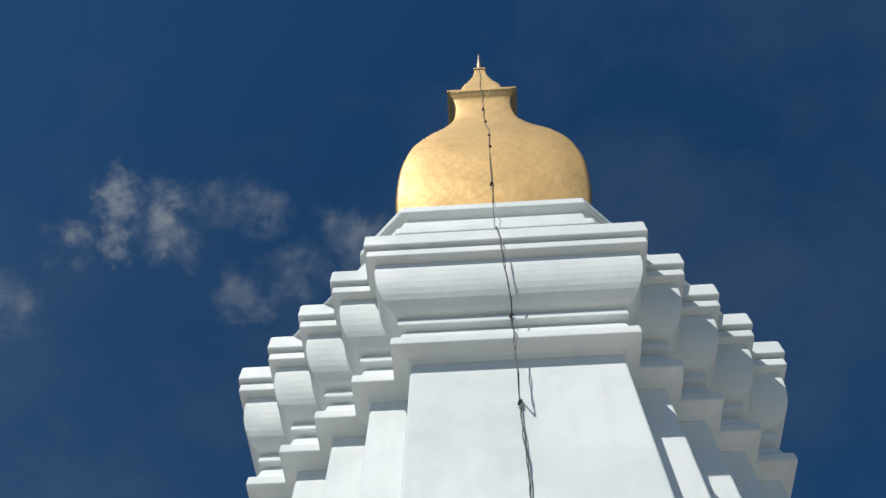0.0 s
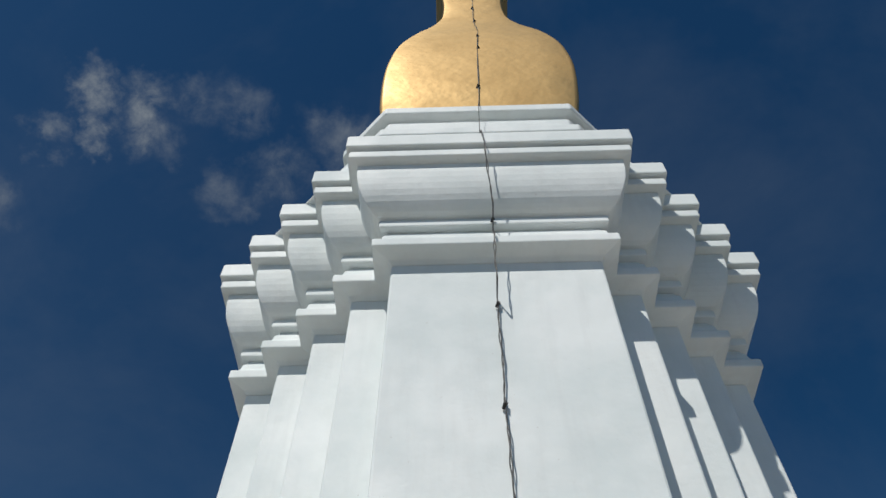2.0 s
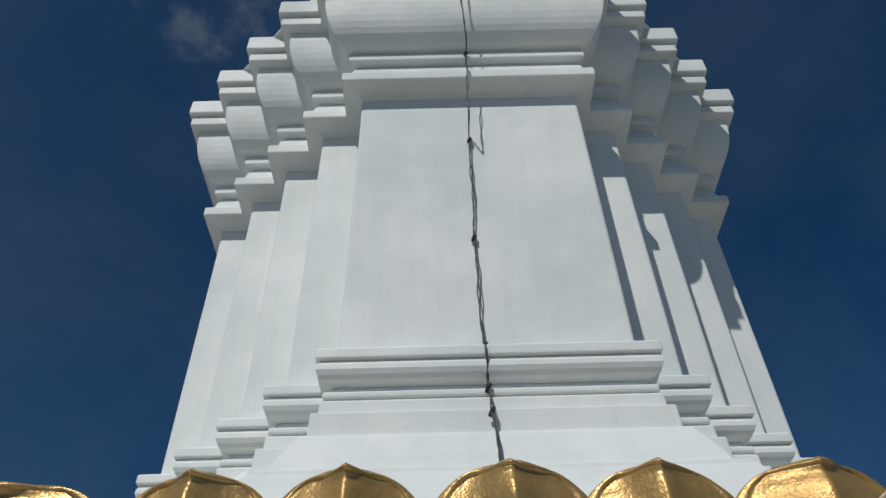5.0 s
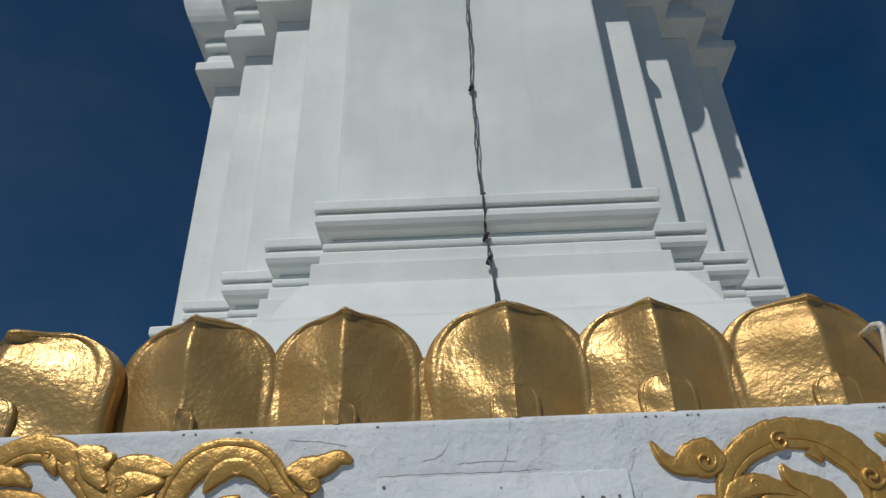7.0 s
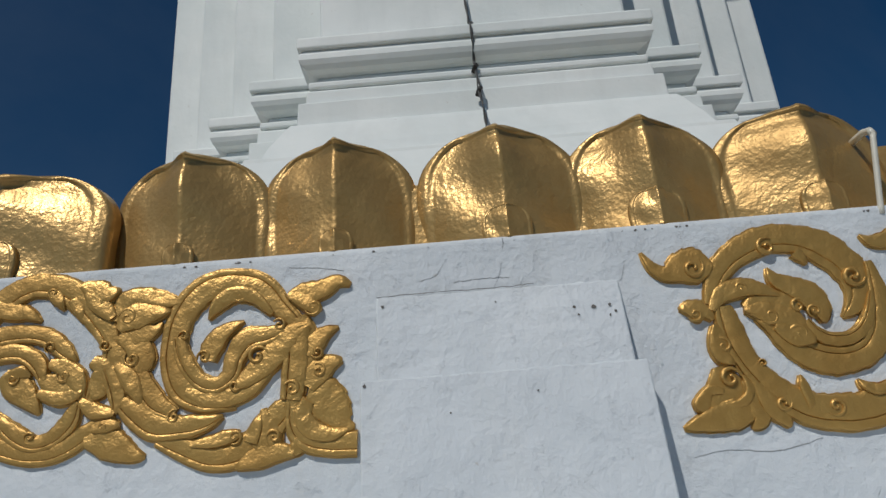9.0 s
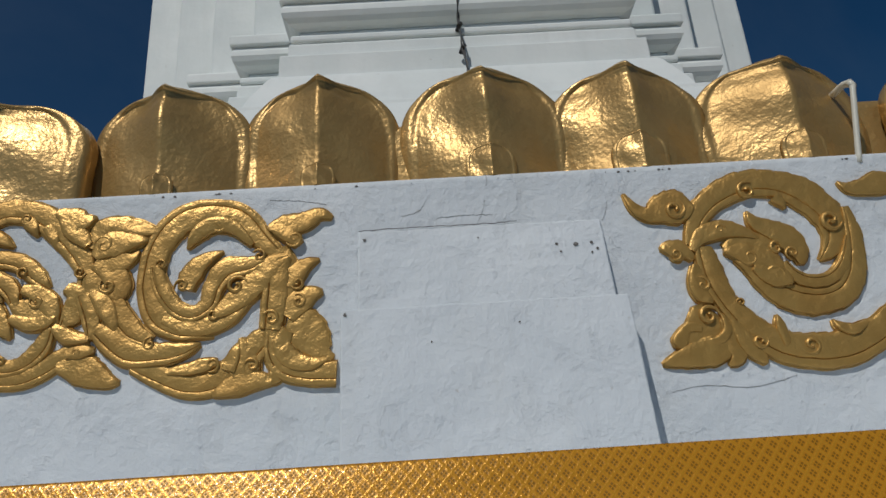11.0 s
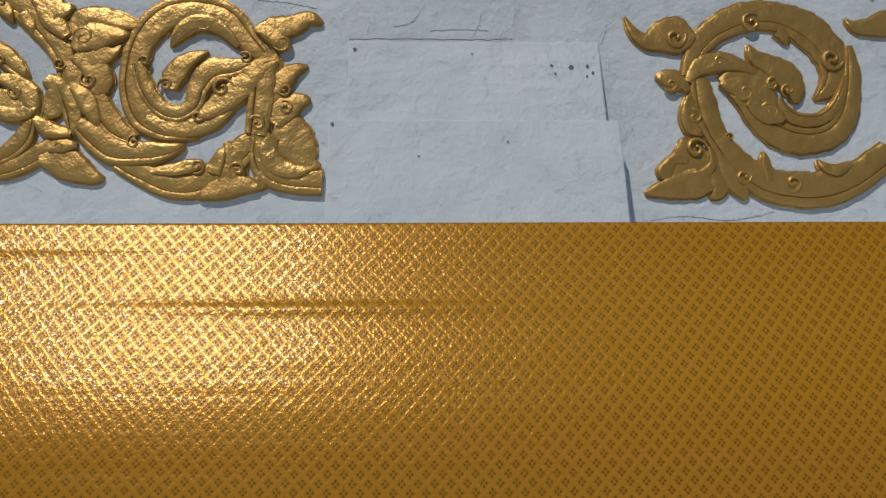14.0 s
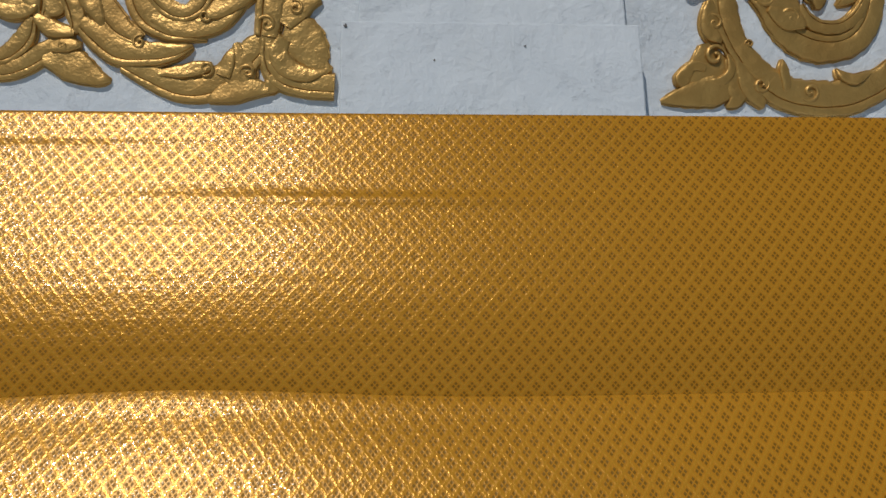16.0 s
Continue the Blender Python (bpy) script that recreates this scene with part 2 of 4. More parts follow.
def loft(rings, cx=X0, cy=YC, lean=None):
    """A closed solid through rings (z, outline)."""
    bm = bmesh.new()
    rows = []
    for z, outline in rings:
        off = lean(z) if lean else 0.0
        rows.append([bm.verts.new((cx + x + off, cy + y, z + E)) for x, y in outline])
    n = len(rows[0])
    for a, b in zip(rows, rows[1:]):
        for i in range(n):
            bm.faces.new((a[i], a[(i + 1) % n], b[(i + 1) % n], b[i]))
    bm.faces.new(rows[0][::-1])
    bm.faces.new(rows[-1])
    return bm


def box(x0, x1, y0, y1, z0, z1):
    bm = bmesh.new()
    bmesh.ops.create_cube(bm, size=1.0)
    for v in bm.verts:
        v.co = Vector(((x0 + x1) / 2 + v.co.x * (x1 - x0), (y0 + y1) / 2 + v.co.y * (y1 - y0), (z0 + z1) / 2 + v.co.z * (z1 - z0) + E))
    return bm


def tube(points, radius, sides=8, taper=None):
    """A round tube through points."""
    bm = bmesh.new()
    rows = []
    for i, p in enumerate(points):
        p = Vector(p)
        d = (Vector(points[min(i + 1, len(points) - 1)]) - Vector(points[max(i - 1, 0)])).normalized()
        u = d.cross(Vector((0, 1, 0.01))).normalized()
        v = d.cross(u)
        r = radius * (taper(i / (len(points) - 1)) if taper else 1.0)
        rows.append([bm.verts.new(p + u * r * math.cos(2 * math.pi * k / sides) + v * r * math.sin(2 * math.pi * k / sides)) for k in range(sides)])
    for a, b in zip(rows, rows[1:]):
        for k in range(sides):
            bm.faces.new((a[k], a[(k + 1) % sides], b[(k + 1) % sides], b[k]))
    bm.faces.new(rows[0][::-1])
    bm.faces.new(rows[-1])
    return bm


# ---- ground ----
gm = bmesh.new()
bmesh.ops.create_grid(gm, x_segments=24, y_segments=24, size=1500)
ground = tagged(part("ground", gm, PAVING), "pale grey stone paving round the stupa", "ground", kind="structure")

# ---- the stupa ----
W, S = 0.925, 0.39        # half width of the middle pilaster, width of each set-back
stupa = thing("stupa", (X0, YC, E + 1.0), "whitewashed redented stupa tower with a gilded bell-shaped spire", "stupa")


def tier(name, rows, label="", bevel=0.012, s=S, w=W):
    return part(name, loft([(z, redented(w, s, d)) for z, d in rows]), WHITE_TOWER, stupa, label, bevel=bevel)


tier("plinth", [(0.95, 0.66), (1.60, 0.62), (1.80, 0.50), (2.0, 0.37), (2.03, 0.36), (2.04, 0.30), (2.14, 0.262), (2.22, 0.222), (2.30, 0.182), (2.335, 0.16), (2.34, 0.13), (2.50, 0.125), (2.505, 0.088), (2.60, 0.083), (2.61, 0.07), (2.62, 0.03)], bevel=0.008)
tier("base_fillet", [(2.62, 0.02), (2.627, 0.075), (2.672, 0.075), (2.68, 0.03), (2.727, 0.03)])
tier("base_torus", [(2.727, 0.03), (2.733, 0.055), (2.747, 0.085), (2.77, 0.108), (2.80, 0.122), (2.835, 0.12), (2.862, 0.105), (2.872, 0.10)], bevel=0)
tier("base_lip", [(2.872, 0.10), (2.876, 0.132), (2.945, 0.132), (2.955, 0.12), (2.96, 0.0)])
tier("shaft", [(2.96, 0.012), (3.6, 0.01), (4.3, 0.006), (5.0, 0.002), (5.66, 0.0)], "tall plain whitewashed shaft with stepped corners", bevel=0.02)
tier("lower_ledge", [(5.66, 0.0), (5.70, 0.03), (5.737, 0.155), (5.74, 0.168), (5.845, 0.168), (5.87, 0.125), (5.93, 0.10), (6.0, 0.09), (6.04, 0.06), (6.085, 0.055)])
tier("fillet", [(6.085, 0.055), (6.09, 0.13), (6.185, 0.13), (6.19, 0.10)])
bowl = [(6.19, 0.10)]
for i in range(11):
    a = i / 10 * math.pi / 2
    bowl.append((6.21 + 0.56 * (1 - math.cos(a)), 0.115 + 0.25 * math.sin(a)))
tier("cornice_bowl", bowl + [(6.80, 0.365), (6.83, 0.36)], "bowl-shaped whitewashed cornice moulding", bevel=0.008)
tier("cornice_fillet", [(6.83, 0.36), (6.845, 0.452), (6.955, 0.452), (6.965, 0.40), (7.0, 0.40)])
tier("cornice_slab", [(7.0, 0.40), (7.006, 0.49), (7.215, 0.49), (7.235, 0.47), (7.27, 0.2)], bevel=0.018)

part("neck", loft([(z, octagon(f, f * 0.66)) for z, f in ((7.2, 2.5), (7.9, 2.3), (8.6, 1.95), (9.22, 1.80), (9.25, 1.97), (9.42, 1.97), (9.43, 1.79), (9.50, 1.79), (9.52, 1.86), (9.80, 1.86), (9.82, 1.79), (9.94, 1.81), (9.96, 1.94), (10.13, 1.94), (10.16, 1.88))]),
     WHITE_TOWER, stupa, "white moulded collar under the gilded bell", bevel=0.02)


def lean(z):
    return float(np.interp(z, [10.0, 10.75, 12.8, 15.0, 19.3, 26.5], [0.0, 0.045, 0.13, 0.185, 0.19, 0.34]))


BELL_Z = [9.9, 10.75, 11.34, 12.07, 12.83, 13.88, 15.11, 16.40, 17.53, 18.45, 18.98, 19.19, 19.33]
BELL_H = [1.42, 1.49, 1.55, 1.585, 1.575, 1.475, 1.245, 0.945, 0.74, 0.685, 0.71, 0.79, 0.87]


def smooth_steps(zs, hs, n):
    """Even steps along a smooth curve through the given stations."""
    t = np.arange(len(zs))
    fine = np.linspace(0, len(zs) - 1, n)
    out = []
    for u in fine:
        i = min(int(u), len(zs) - 2)
        k = u - i
        vals = []
        for arr in (zs, hs):
            p0, p1, p2, p3 = arr[max(i - 1, 0)], arr[i], arr[i + 1], arr[min(i + 2, len(arr) - 1)]
            vals.append(0.5 * (2 * p1 + (p2 - p0) * k + (2 * p0 - 5 * p1 + 4 * p2 - p3) * k * k + (3 * p1 - p0 - 3 * p2 + p3) * k ** 3))
        out.append(tuple(vals))
    return out


part("bell", loft([(z, rounded_square(h, 0.05 * h, 0.02)) for z, h in smooth_steps(BELL_Z, BELL_H, 60)], lean=lean), GOLD_BELL, stupa,
     "gilded four-sided bell with a waisted neck", smooth=True)
part("neck_plate", loft([(z, rounded_square(h, 0.02)) for z, h in ((19.33, 0.87), (19.345, 0.885), (19.43, 0.885), (19.44, 0.86))], lean=lean), GOLD_BELL, stupa)
part("upper_bud", loft([(z, rounded_square(h, 0.05 * h)) for z, h in smooth_steps([19.44, 20.3, 20.7, 21.2, 22.0, 22.8, 23.4, 24.0], [0.56, 0.57, 0.545, 0.49, 0.36, 0.25, 0.19, 0.155], 26)], lean=lean),
     GOLD_BELL, stupa, "small gilded bud above the neck", smooth=True)
part("bud_cap", loft([(z, rounded_square(h, 0.02)) for z, h in ((24.0, 0.155), (24.02, 0.19), (24.12, 0.19), (24.14, 0.12))], lean=lean), GOLD_BELL, stupa)
fin = []
for i in range(40):
    u = i / 39
    r = 0.11 * (1 - u) ** 0.8 + 0.012 + 0.025 * (1 - u) * math.sin(u * 34) ** 2
    fin.append((24.13 + 2.35 * u, [(r * math.cos(2 * math.pi * k / 14), r * math.sin(2 * math.pi * k / 14)) for k in range(14)]))
part("finial", loft(fin, lean=lean), GOLD_FINIAL, stupa, "slender ringed metal finial at the tip", smooth=True)


# ---- base of the stupa: frieze wall, lotus petals, reliefs ----
D = 2.6                   # front plane of the frieze wall
WB = 1.92
SB = (YC - D - WB) / 4
wall = thing("wall_base", (X0, YC, 0), "white plastered base wall with gilded scrollwork and lotus petals", "wall", kind="structure")
part("frieze_wall", loft([(z, redented(WB, SB, d)) for z, d in ((-0.3, 0.0), (0.3, 0.0), (0.7, 0.0), (1.075, 0.0), (1.09, -0.012), (1.095, -0.1), (1.1, -0.6))]), WHITE_WALL, wall,
     "rough whitewashed frieze wall with hairline cracks", bevel=0.01)
part("gilt_band", loft([(z, redented(WB, SB, d)) for z, d in ((1.09, -0.175), (1.40, -0.185), (1.43, -0.215), (1.435, -0.7))]), GOLD_PETAL, wall, "gilded kerb behind the petals", bevel=0.02)


def petal_mesh(height, half, ridge, hood, seed):
    """A lotus petal: a shell folded along its ridge, its rounded top hooded forward to a small tip, with a raised rim."""
    rng = random.Random(seed)
    nu, nv = 56, 52
    ph = [rng.uniform(0, 6) for _ in range(4)]
    sc = height / 0.43

    def step(a, b, v):
        k = min(1.0, max(0.0, (v - a) / (b - a)))
        return k * k * (3 - 2 * k)

    def outline(s):
        if s < 0.45:
            return half * (0.97 + 0.03 * math.sin(s / 0.45 * math.pi / 2))
        k = (s - 0.45) / 0.55
        return half * max(0.0, 1 - k ** 2.5) ** 0.45

    def point(u, s, back):
        w = outline(s)
        x = u * w
        y = -ridge * (1 - abs(u)) * (1 - 0.72 * s ** 6) + 0.015 * sc * s
        beak = hood * sc * step(0.84, 1.0, s) * math.exp(-(x / (0.20 * half)) ** 2)
        y -= beak + 0.026 * sc * step(0.82, 1.0, s)
        y -= 0.026 * sc * step(0.30, 0.84, s) * (1 - 0.6 * step(0.90, 1.0, s)) * math.exp(-(x / (0.26 * half)) ** 2)
        y += 0.020 * sc * abs(u) ** 6 * (1 - s)
        lip = max(abs(u), s ** 2.1)
        y += 0.012 * sc * (1 - step(0.83, 0.87, lip)) + 0.006 * sc * math.exp(-((lip - 0.845) / 0.014) ** 2)
        y += sc * (0.005 * math.sin(7 * u + ph[0] + 5 * s) + 0.004 * math.sin(11 * s + ph[1] + 3 * u))
        z = s * height - 0.40 * beak
        return Vector((x, y + (0.06 * sc if back else 0.0), z))

    bm = bmesh.new()
    grids = []
    for back in (False, True):
        grids.append([[bm.verts.new(point(-1 + 2 * i / nu, 1 - (1 - j / nv) ** 1.5, back)) for i in range(nu + 1)] for j in range(nv + 1)])
    for g in grids:
        for j in range(nv):
            for i in range(nu):
                bm.faces.new((g[j][i], g[j][i + 1], g[j + 1][i + 1], g[j + 1][i]))
    a, b = grids
    for j in range(nv):
        for i in (0, nu):
            bm.faces.new((a[j][i], a[j + 1][i], b[j + 1][i], b[j][i]))
    for i in range(nu):
        for j in (0, nv):
            bm.faces.new((a[j][i], a[j][i + 1], b[j][i + 1], b[j][i]))
    bmesh.ops.remove_doubles(bm, verts=bm.verts[:], dist=0.0004)
    return bm


def lotus_petal(x, y, turn, top, half, seed, inner, label, ridge=0.15, hood=0.055):
    """One petal on the wall's top, with the small leaf at the foot of its ridge where it has one."""
    m = pose(x, y, 1.085 + E, 0, 0, turn)
    bm = petal_mesh(top - 1.085, half, ridge, hood, seed)
    bmesh.ops.transform(bm, matrix=m, verts=bm.verts[:])
    p = part("lotus_petal", bm, GOLD_PETAL, None, smooth=True)
    tagged(p, label, "petal", "lotus petals along the wall")
    if inner:
        leaf = petal_mesh(0.13 * inner, 0.085 * inner, 0.085 * inner * ridge / half, 0.012, seed + 50)
        bmesh.ops.transform(leaf, matrix=m @ Matrix.Translation((0, -ridge * (1 - 0.085 * inner / half) - 0.010, 0)), verts=leaf.verts[:])
        part("small_leaf", leaf, GOLD_PETAL, p, "small gilded leaf at the petal's foot", smooth=True)
    return p


XL, XR = X0 - WB, X0 + WB
for i, (x, top, inner) in enumerate(((-0.938, 1.592, 0.7), (-0.360, 1.597, 0.75), (0.276, 1.605, 1.1), (0.838, 1.588, 1.25), (1.440, 1.58, 1.0))):
    lotus_petal(x, D + 0.165, (-1, 1, 0, -1.5, 0.5)[i], top, (0.318, 0.31, 0.333, 0.316, 0.345)[i], i + 1, inner, "gilded plaster lotus petal folded along its middle on the wall top", 0.155, 0.032)
for side in (-1, 1):
    lotus_petal(X0 + side * (WB + 0.01), D + 0.165, side * 15, 1.56, 0.40, 20 + side, 1.3, "broad gilded plaster corner lotus petal on the wall top", 0.15, 0.055)
    for k in range(1, 4):
        lotus_petal(X0 + side * (WB + (k - 0.3) * SB), D + k * SB + 0.17, 0, 1.49, 0.2, 30 + k, 0, "narrow gilded lotus petal on a set-back of the wall", 0.1)
        lotus_petal(X0 + side * (WB + k * SB - 0.05), D + k * SB + 0.15, side * 45, 1.50, 0.25, 40 + k, 0, "gilded corner lotus petal on a set-back of the wall", 0.13)


def slab(x0, x1, z0, z1, lo, hi, name, label, seed):
    """A plastered block proud of the wall, thicker at its foot, with a worn outline."""
    rng = random.Random(seed)
    bm = bmesh.new()
    nx, nz = 26, 12
    front, rear = [], []
    for j in range(nz + 1):
        v = j / nz
        fr, re = [], []
        for i in range(nx + 1):
            u = i / nx
            ex = 0.003 * noise.noise((u * 7, v * 9, seed))
            x = x0 + (x1 - x0) * u + (0.004 * noise.noise((v * 12, seed, 3)) if i in (0, nx) else 0)
            z = z0 + (z1 - z0) * v + (0.005 * noise.noise((u * 22, seed, 1)) if j == nz else 0)
            fr.append(bm.verts.new((x, D - (lo + (hi - lo) * v) + ex, z + E)))
            re.append(bm.verts.new((x, D + 0.02, z + E)))
        front.append(fr)
        rear.append(re)
    for j in range(nz):
        for i in range(nx):
            bm.faces.new((front[j][i], front[j][i + 1], front[j + 1][i + 1], front[j + 1][i]))
        for i in (0, nx):
            bm.faces.new((front[j][i], front[j + 1][i], rear[j + 1][i], rear[j][i]))
    for i in range(nx):
        for j in (0, nz):
            bm.faces.new((front[j][i], front[j][i + 1], rear[j][i + 1], rear[j][i]))
    return part(name, bm, WHITE_WALL, wall, label, bevel=0.006)


slab(-0.213, 0.632, 0.53, 0.885, 0.09, 0.010, "upper_block", "flat whitewashed plaster block on the frieze", 3)
slab(-0.265, 0.664, -0.2, 0.578, 0.26, 0.11, "lower_block", "wide whitewashed plaster block under the upper one", 8)


# ---- gilded scroll reliefs ----
def bend(points, n=30):
    """A smooth path through a few stations."""
    xs = [p[0] for p in points]
    zs = [p[1] for p in points]
    return smooth_steps(xs, zs, n)


def swept(stations, seed, lift, groove):
    """A hand-modelled band or leaf through stations (x, z, half width): steep edges, a flat crowned face, and a carved line beside one edge of a band."""
    n = max(18, 7 * len(stations))
    mid = smooth_steps([p[0] for p in stations], [p[1] for p in stations], n)
    wide = [w for w, _ in smooth_steps([p[2] for p in stations], [0.0] * len(stations), n)]
    if groove:
        prof = ((-1.0, 0.50), (-0.985, 0.80), (-0.94, 0.94), (-0.84, 1.0), (-0.60, 1.01), (-0.53, 0.95), (-0.48, 0.68), (-0.43, 0.93), (-0.34, 1.01), (0.0, 1.04), (0.40, 1.02), (0.76, 0.96), (0.92, 0.86), (0.985, 0.68), (1.0, 0.45))
    else:
        prof = ((-1.0, 0.50), (-0.985, 0.84), (-0.93, 1.0), (-0.80, 1.08), (-0.50, 1.12), (-0.15, 1.08), (0.20, 1.02), (0.55, 0.96), (0.80, 0.90), (0.93, 0.80), (0.985, 0.64), (1.0, 0.42))
    rim = ((-0.0055, -0.3), (-0.0051, 0.34), (-0.0040, 0.46))
    notch = 5 if len(stations) > 4 else 9
    bm = bmesh.new()
    rows = []
    for i, (x, z) in enumerate(mid):
        ax, az = mid[max(i - 1, 0)]
        bx, bz = mid[min(i + 1, n - 1)]
        d = Vector((bx - ax, 0, bz - az)).normalized()
        side = Vector((-d.z, 0, d.x))
        w = (max(0.0015, wide[i]) + 0.0025 * min(1.0, wide[i] / 0.01)) * (1 + 0.07 * noise.noise((x * 22, z * 22, seed)))
        deep = (0.0160 + 0.0015 * lift) * min(1.0, w / 0.016) ** 0.4
        saw = 1 + 0.10 * ((i % notch) / notch - 0.4) * (1.0 if w > 0.012 else 0.0)
        edge = [(-w + o, h) for o, h in rim] + [(w * s * (saw if s > 0.8 else 1.0), h) for s, h in prof] + [(w * saw - o, h) for o, h in rim[::-1]]
        row = []
        for off, h in edge:
            px, pz = x + side.x * off, z + side.z * off
            jig = 0.0026 * noise.noise((px * 24, pz * 24, seed)) + 0.0011 * noise.noise((px * 70, pz * 70, seed + 3)) if h > 0.45 else 0.0
            row.append(bm.verts.new((px, D - h * deep - jig, pz + E)))
        rows.append(row)
    for a, b in zip(rows, rows[1:]):
        for k in range(len(rows[0]) - 1):
            bm.faces.new((a[k], a[k + 1], b[k + 1], b[k]))
    bm.faces.new(rows[0])
    bm.faces.new(rows[-1][::-1])
    return bm


def scroll_eye(x, z, r, seed):
    """A carved curl: a tapering roll wound inwards from a flowing tail, with a cut groove between its turns."""
    rng = random.Random(seed)
    start, way = rng.uniform(0, 6.28), 1 if seed % 2 else -1
    bm = bmesh.new()
    rows = []
    n = 40
    r *= 1.15
    prof = ((-1.0, -1.1), (-0.92, 0.10), (-0.62, 0.75), (-0.1, 1.0), (0.45, 0.80), (0.86, 0.20), (1.0, -1.1))
    for i in range(n):
        u = i / (n - 1)
        a = start + way * math.radians(470) * u
        rr = r * (1.12 - 0.98 * u)
        w = r * (0.06 + 0.22 * math.sin(min(1.0, u * 2.2 + 0.08) * math.pi / 2)) * (1 - 0.25 * u)
        high = r * 0.20 * min(1.0, u * 3 + 0.1)
        row = []
        for q, h in prof:
            d = rr + w * q
            row.append(bm.verts.new((x + d * math.cos(a), D - 0.0215 - h * high if h > -1 else D - 0.012, z + E + d * math.sin(a))))
        rows.append(row)
    for a, b in zip(rows, rows[1:]):
        for k in range(len(prof) - 1):
            bm.faces.new((a[k], a[k + 1], b[k + 1], b[k]))
    bm.faces.new(rows[0])
    bm.faces.new(rows[-1][::-1])
    return bm


class Relief:
    """One scroll relief: its bands, leaves and curls are parts of it; lift is the layer, low to high."""

    def __init__(self, label, x, z):
        self.root = thing("scroll_relief", (x, D, z + E), label, "relief", "scroll reliefs on the frieze")
        self.count = 0

    def add(self, name, bm):
        self.count += 1
        part(name, bm, GOLD_RELIEF, self.root, smooth=True, crisp=35)

    def band(self, stations, lift):
        self.add("stem", swept(stations, self.count * 1.37, lift, True))

    def leaf(self, stations, lift):
        self.add("leaf", swept(stations, self.count * 1.37, lift, False))

    def curl(self, x, z, r):
        self.add("curl", scroll_eye(x, z, r, self.count))


# scrolls on either side of the blocks
one = Relief("gilded plaster scroll relief of curling leaves beside the blocks", -0.668, 0.723)
one.band([(-0.49, 0.824, 0.022), (-0.544, 0.882, 0.034), (-0.61, 0.957, 0.047), (-0.677, 0.988, 0.045), (-0.768, 0.99, 0.046), (-0.842, 0.952, 0.05), (-0.894, 0.877, 0.044), (-0.913, 0.793, 0.042), (-0.916, 0.71, 0.037), (-0.882, 0.623, 0.042), (-0.817, 0.574, 0.032), (-0.753, 0.558, 0.018), (-0.693, 0.546, 0.003)], 0)
one.band([(-0.901, 0.802, 0.019), (-0.876, 0.724, 0.026), (-0.828, 0.652, 0.026), (-0.767, 0.625, 0.025), (-0.716, 0.656, 0.028), (-0.7, 0.715, 0.033), (-0.661, 0.772, 0.041), (-0.59, 0.784, 0.031), (-0.531, 0.8, 0.017)], 3)
one.leaf([(-0.864, 0.612, 0.012), (-0.777, 0.582, 0.03), (-0.685, 0.592, 0.032), (-0.617, 0.632, 0.023), (-0.566, 0.687, 0.005)], 1)
one.leaf([(-0.698, 0.616, 0.009), (-0.663, 0.636, 0.028), (-0.606, 0.678, 0.04), (-0.555, 0.727, 0.04), (-0.508, 0.783, 0.033), (-0.449, 0.812, 0.01)], 4)
one.leaf([(-0.573, 0.86, 0.007), (-0.64, 0.927, 0.022), (-0.707, 0.942, 0.027), (-0.76, 0.913, 0.025), (-0.797, 0.859, 0.002)], 6)
one.leaf([(-0.794, 0.711, 0.024), (-0.778, 0.764, 0.036), (-0.741, 0.809, 0.026), (-0.673, 0.844, 0.002)], 3)
one.leaf([(-0.52, 0.92, 0.012), (-0.466, 0.925, 0.037), (-0.4, 0.937, 0.032), (-0.345, 0.962, 0.021), (-0.3, 0.946, 0.004)], 2)
one.leaf([(-0.496, 0.912, 0.017), (-0.448, 0.889, 0.029), (-0.416, 0.851, 0.012)], 4)
one.band([(-0.445, 0.805, 0.01), (-0.484, 0.767, 0.04), (-0.493, 0.686, 0.042), (-0.5, 0.611, 0.039), (-0.508, 0.555, 0.032)], 4)
one.leaf([(-0.461, 0.707, 0.023), (-0.429, 0.747, 0.035), (-0.39, 0.779, 0.02), (-0.345, 0.796, 0.002)], 1)
one.leaf([(-0.456, 0.596, 0.03), (-0.419, 0.643, 0.042), (-0.379, 0.67, 0.028), (-0.335, 0.679, 0.005)], 2)
one.leaf([(-0.451, 0.579, 0.034), (-0.405, 0.564, 0.059), (-0.369, 0.515, 0.056), (-0.334, 0.462, 0.029), (-0.3, 0.452, 0.004)], 0)
one.band([(-0.5, 0.548, 0.02), (-0.496, 0.481, 0.029), (-0.463, 0.432, 0.04), (-0.391, 0.405, 0.037), (-0.293, 0.397, 0.035)], 3)
one.leaf([(-0.451, 0.545, 0.02), (-0.468, 0.501, 0.029), (-0.44, 0.454, 0.031), (-0.379, 0.433, 0.022), (-0.323, 0.445, 0.007)], 6)
one.band([(-0.952, 0.462, 0.02), (-0.86, 0.42, 0.033), (-0.769, 0.384, 0.035), (-0.68, 0.394, 0.04), (-0.614, 0.44, 0.047), (-0.559, 0.497, 0.043), (-0.508, 0.549, 0.032)], 0)
one.leaf([(-0.69, 0.349, 0.005), (-0.63, 0.374, 0.031), (-0.569, 0.39, 0.033), (-0.5, 0.385, 0.011)], 3)
one.leaf([(-0.642, 0.426, 0.022), (-0.624, 0.474, 0.02), (-0.609, 0.521, 0.002)], 5)
one.leaf([(-0.838, 0.436, 0.009), (-0.771, 0.439, 0.018), (-0.721, 0.449, 0.022), (-0.676, 0.457, 0.009)], 4)
